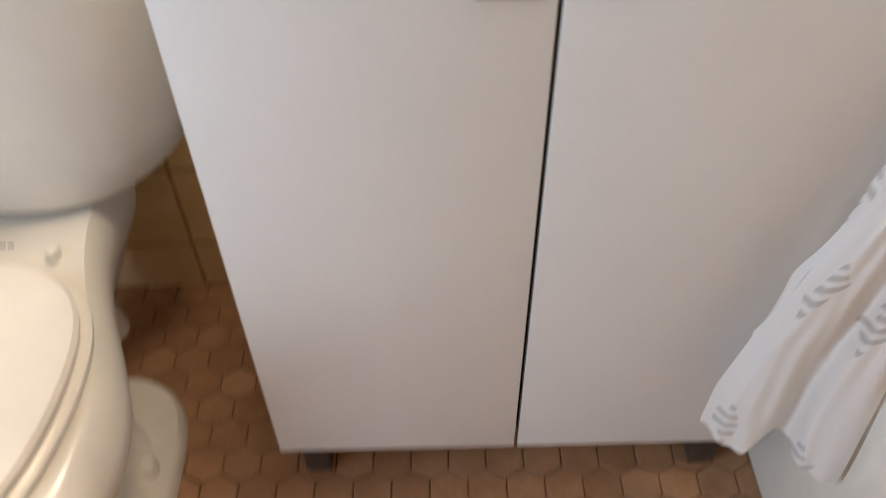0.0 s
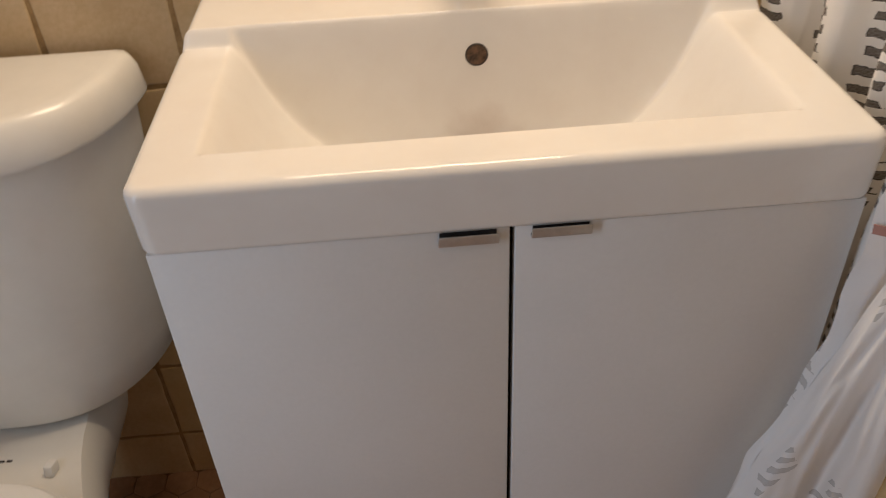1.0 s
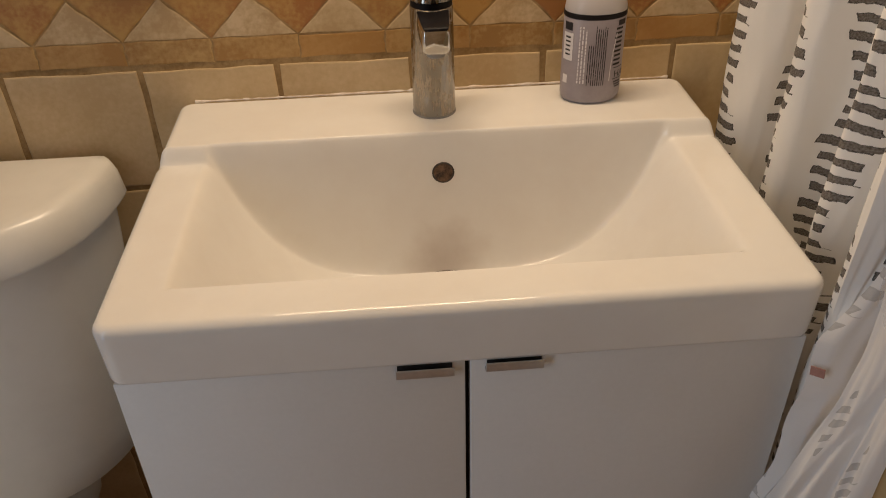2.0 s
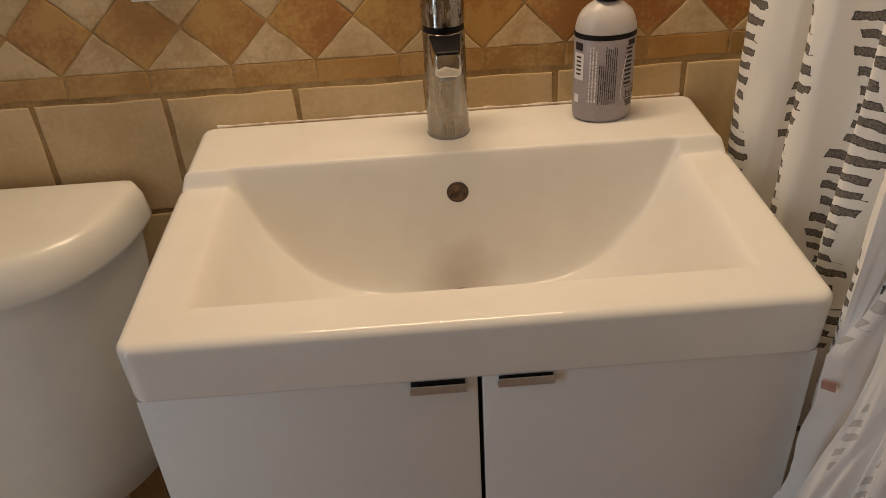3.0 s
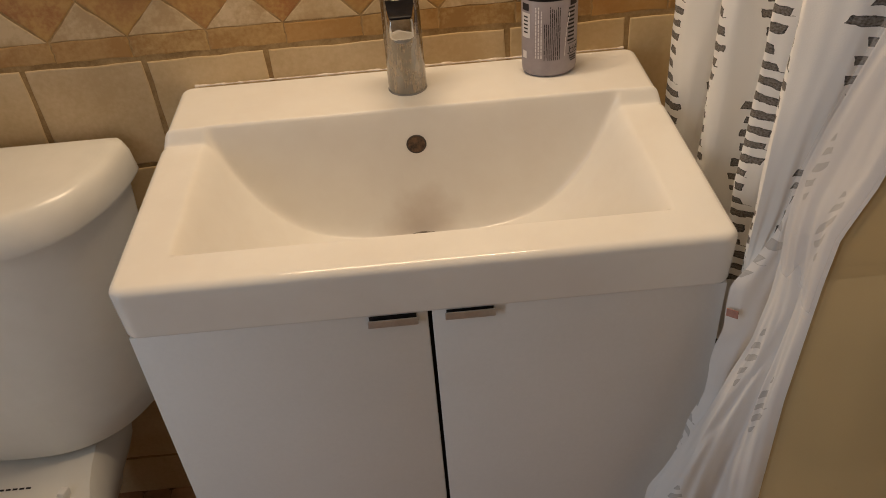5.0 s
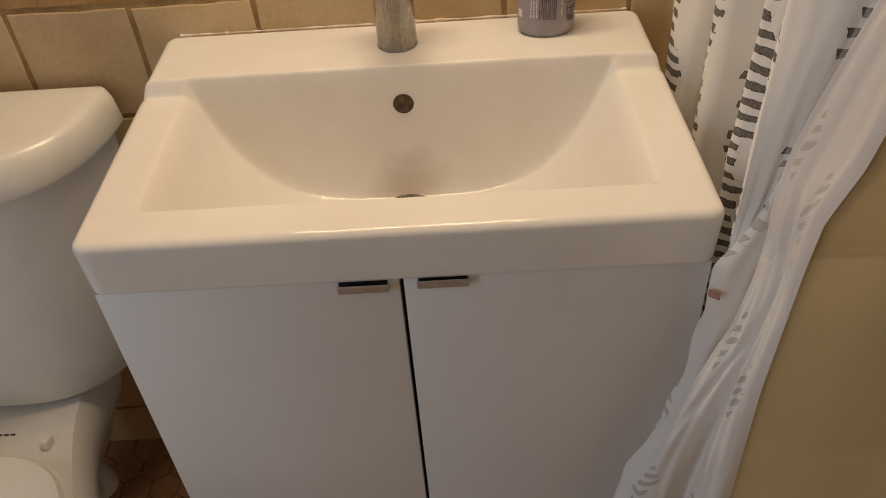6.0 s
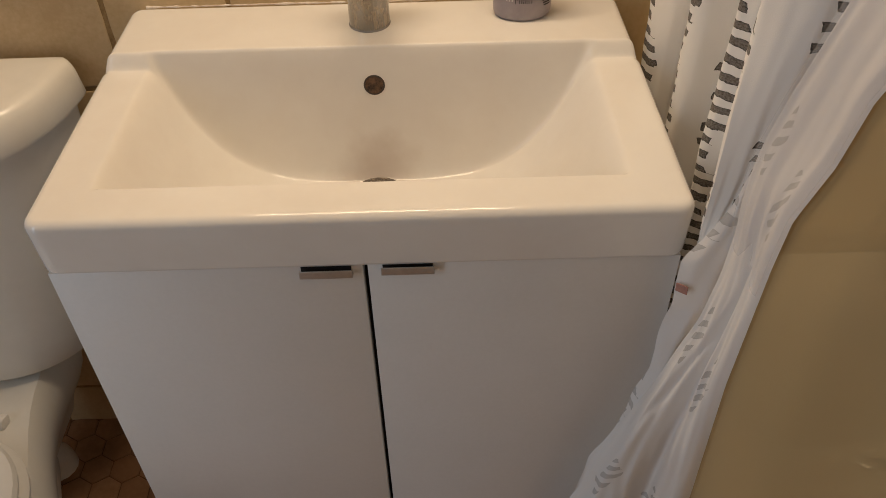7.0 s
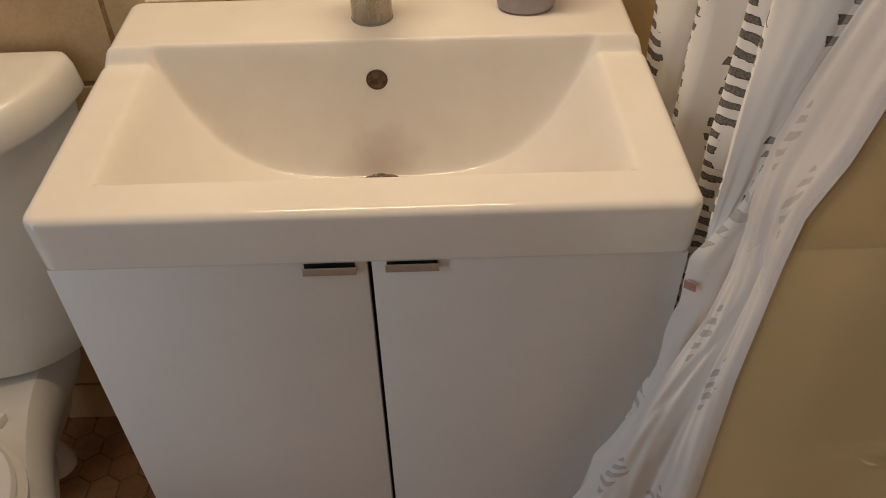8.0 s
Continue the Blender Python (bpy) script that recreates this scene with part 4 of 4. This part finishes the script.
# wall plate at the tiles above the toilet
root = thing("switch_plate", "white switch plate on the tiled wall", "switch plate", (-0.315, 0.0, 1.075))
part("plate", box(-0.036, 0.036, -0.0075, -0.0015, -0.058, 0.058, 0.0025), M_PLATE, root)
part("rocker", box(-0.016, 0.016, -0.0105, -0.0078, -0.033, 0.033, 0.0012), M_PLATE, root)

# ---------------------------------------------------------------- wall tiles
PITCH, ROW0, COL0 = 0.1597, 0.9045, -0.504
JOINT = 0.0072


def slab(outline, name, mat, wob, seed):
    """One tile as a mesh: outline (x, z) about its middle, face at y = 0, softly rounded uneven rim."""
    rng = random.Random(seed)
    bm = bmesh.new()
    n = len(outline)
    pts = []
    for i in range(n):
        a, b = Vector(outline[i]), Vector(outline[(i + 1) % n])
        for f in (0.0, 0.2, 0.4, 0.6, 0.8):
            pts.append(a.lerp(b, f) + Vector((rng.uniform(-wob, wob), rng.uniform(-wob, wob))))
    rings = []
    for shrink, y in ((0.0, 0.0045), (0.0, -0.0004), (0.0006, -0.0009), (0.0022, -0.0012)):
        rings.append([bm.verts.new((p.x - shrink * p.normalized().x * 1.2, y, p.y - shrink * p.normalized().y * 1.2)) for p in pts])
    k = len(pts)
    for a, b in zip(rings, rings[1:]):
        for i in range(k):
            bm.faces.new((a[i], a[(i + 1) % k], b[(i + 1) % k], b[i]))
    bm.faces.new(rings[-1])
    bmesh.ops.recalc_face_normals(bm, faces=bm.faces)
    me = bpy.data.meshes.new(name)
    bm.to_mesh(me)
    bm.free()
    me.materials.append(mat)
    return me


def rect(w, h):
    return [(-w / 2, -h / 2), (w / 2, -h / 2), (w / 2, h / 2), (-w / 2, h / 2)]


def lay(me, x, z, name, turn=0.0, deep=0.0):
    ob = new(name, me)
    ob.matrix_basis = pose(x, deep, z, 0, turn, 0)
    ob.parent = wall_north


rng = random.Random(11)
S = PITCH - JOINT
fields = [slab(rect(S, S), "wall_tile", M_TILE, 0.0011, i) for i in range(6)]
cuts = [slab(rect(S, 0.098), "wall_tile", M_TILE, 0.0011, 20 + i) for i in range(3)]
cols = range(-4, 10)
for c in cols:
    x = COL0 + (c + 0.5) * PITCH
    for k in range(5):
        lay(rng.choice(fields), x, ROW0 - (k + 0.5) * PITCH - JOINT / 2, "wall_tile", rng.uniform(-0.25, 0.25))
    lay(rng.choice(cuts), x, 0.0495, "wall_tile", rng.uniform(-0.2, 0.2))
    for k in range(8):
        lay(rng.choice(fields), x, 1.069 + (k + 0.5) * PITCH, "wall_tile", rng.uniform(-0.25, 0.25))

strips = [slab(rect(0.0984, 0.0276), "strip_tile", M_LINER_TILE, 0.0010, 30 + i) for i in range(4)]
diamonds = [slab([(0, -0.0494), (0.0494, 0), (0, 0.0494), (-0.0494, 0)], "diamond_tile", M_RUST, 0.0010, 40 + i) for i in range(5)]
lows = [slab([(-0.0478, -0.0166), (0.0478, -0.0166), (0, 0.0312)], "triangle_tile", M_TRI, 0.0009, 50 + i) for i in range(4)]
ups = [slab([(0.0478, 0.0166), (-0.0478, 0.0166), (0, -0.0312)], "triangle_tile", M_TRI, 0.0009, 60 + i) for i in range(4)]
for i in range(-7, 16):
    x = -0.456 + 0.1003 * i
    if XL < x < XR - 0.02:
        lay(rng.choice(diamonds), x, 0.9835, "diamond_tile", rng.uniform(-0.6, 0.6), 0.0009)
    if XL + 0.03 < x + 0.05 < XR - 0.03:
        for z in (0.9190, 1.0490):
            lay(rng.choice(strips), x + 0.05, z, "strip_tile", rng.uniform(-0.4, 0.4), 0.0009)
        lay(rng.choice(lows), x + 0.05, 0.9505, "triangle_tile", rng.uniform(-0.4, 0.4), 0.0009)
        lay(rng.choice(ups), x + 0.05, 1.0165, "triangle_tile", rng.uniform(-0.4, 0.4), 0.0009)

# ---------------------------------------------------------------- floor tiles
HEX = 0.0545


def hex_points(flat, z, cx=0, cy=0):
    r = flat / math.sqrt(3)
    return [(cx + r * math.cos(radians(30 + 60 * i)), cy + r * math.sin(radians(30 + 60 * i)), z) for i in range(6)]


bm = loft([hex_points(HEX - 0.0024, -0.003), hex_points(HEX - 0.0024, -0.0008), hex_points(HEX - 0.0044, 0.0)])
hex_mesh = bpy.data.meshes.new("floor_tile")
bm.to_mesh(hex_mesh)
bm.free()
hex_mesh.materials.append(M_HEX)
verts, faces = [], []
rowh = HEX * math.sqrt(3) / 2
for j in range(int(1.9 / rowh)):
    for i in range(28):
        x = XL + 0.02 + (i + 0.5 * (j % 2)) * HEX
        y = -0.02 - j * rowh
        if x > TUB_X + 0.01:
            continue
        if -0.53 < x and y > -0.72:
            ob = new("floor_tile", hex_mesh)
            ob.location = (x, y, rng.uniform(-0.0004, 0.0004))
            ob.parent = floor
        else:
            o = len(verts)
            verts += hex_points(HEX - 0.0024, -0.003, x, y) + hex_points(HEX - 0.0024, -0.0008, x, y) + hex_points(HEX - 0.0044, 0.0, x, y)
            for a in (0, 6):
                faces += [(o + a + k, o + a + (k + 1) % 6, o + a + 6 + (k + 1) % 6, o + a + 6 + k) for k in range(6)]
            faces.append(tuple(o + 12 + k for k in range(6)))
me = bpy.data.meshes.new("far_floor_tiles")
me.from_pydata(verts, [], faces)
me.materials.append(M_HEX)
ob = new("far_floor_tiles", me)
ob.parent = floor
ob["kind"] = "stuff"
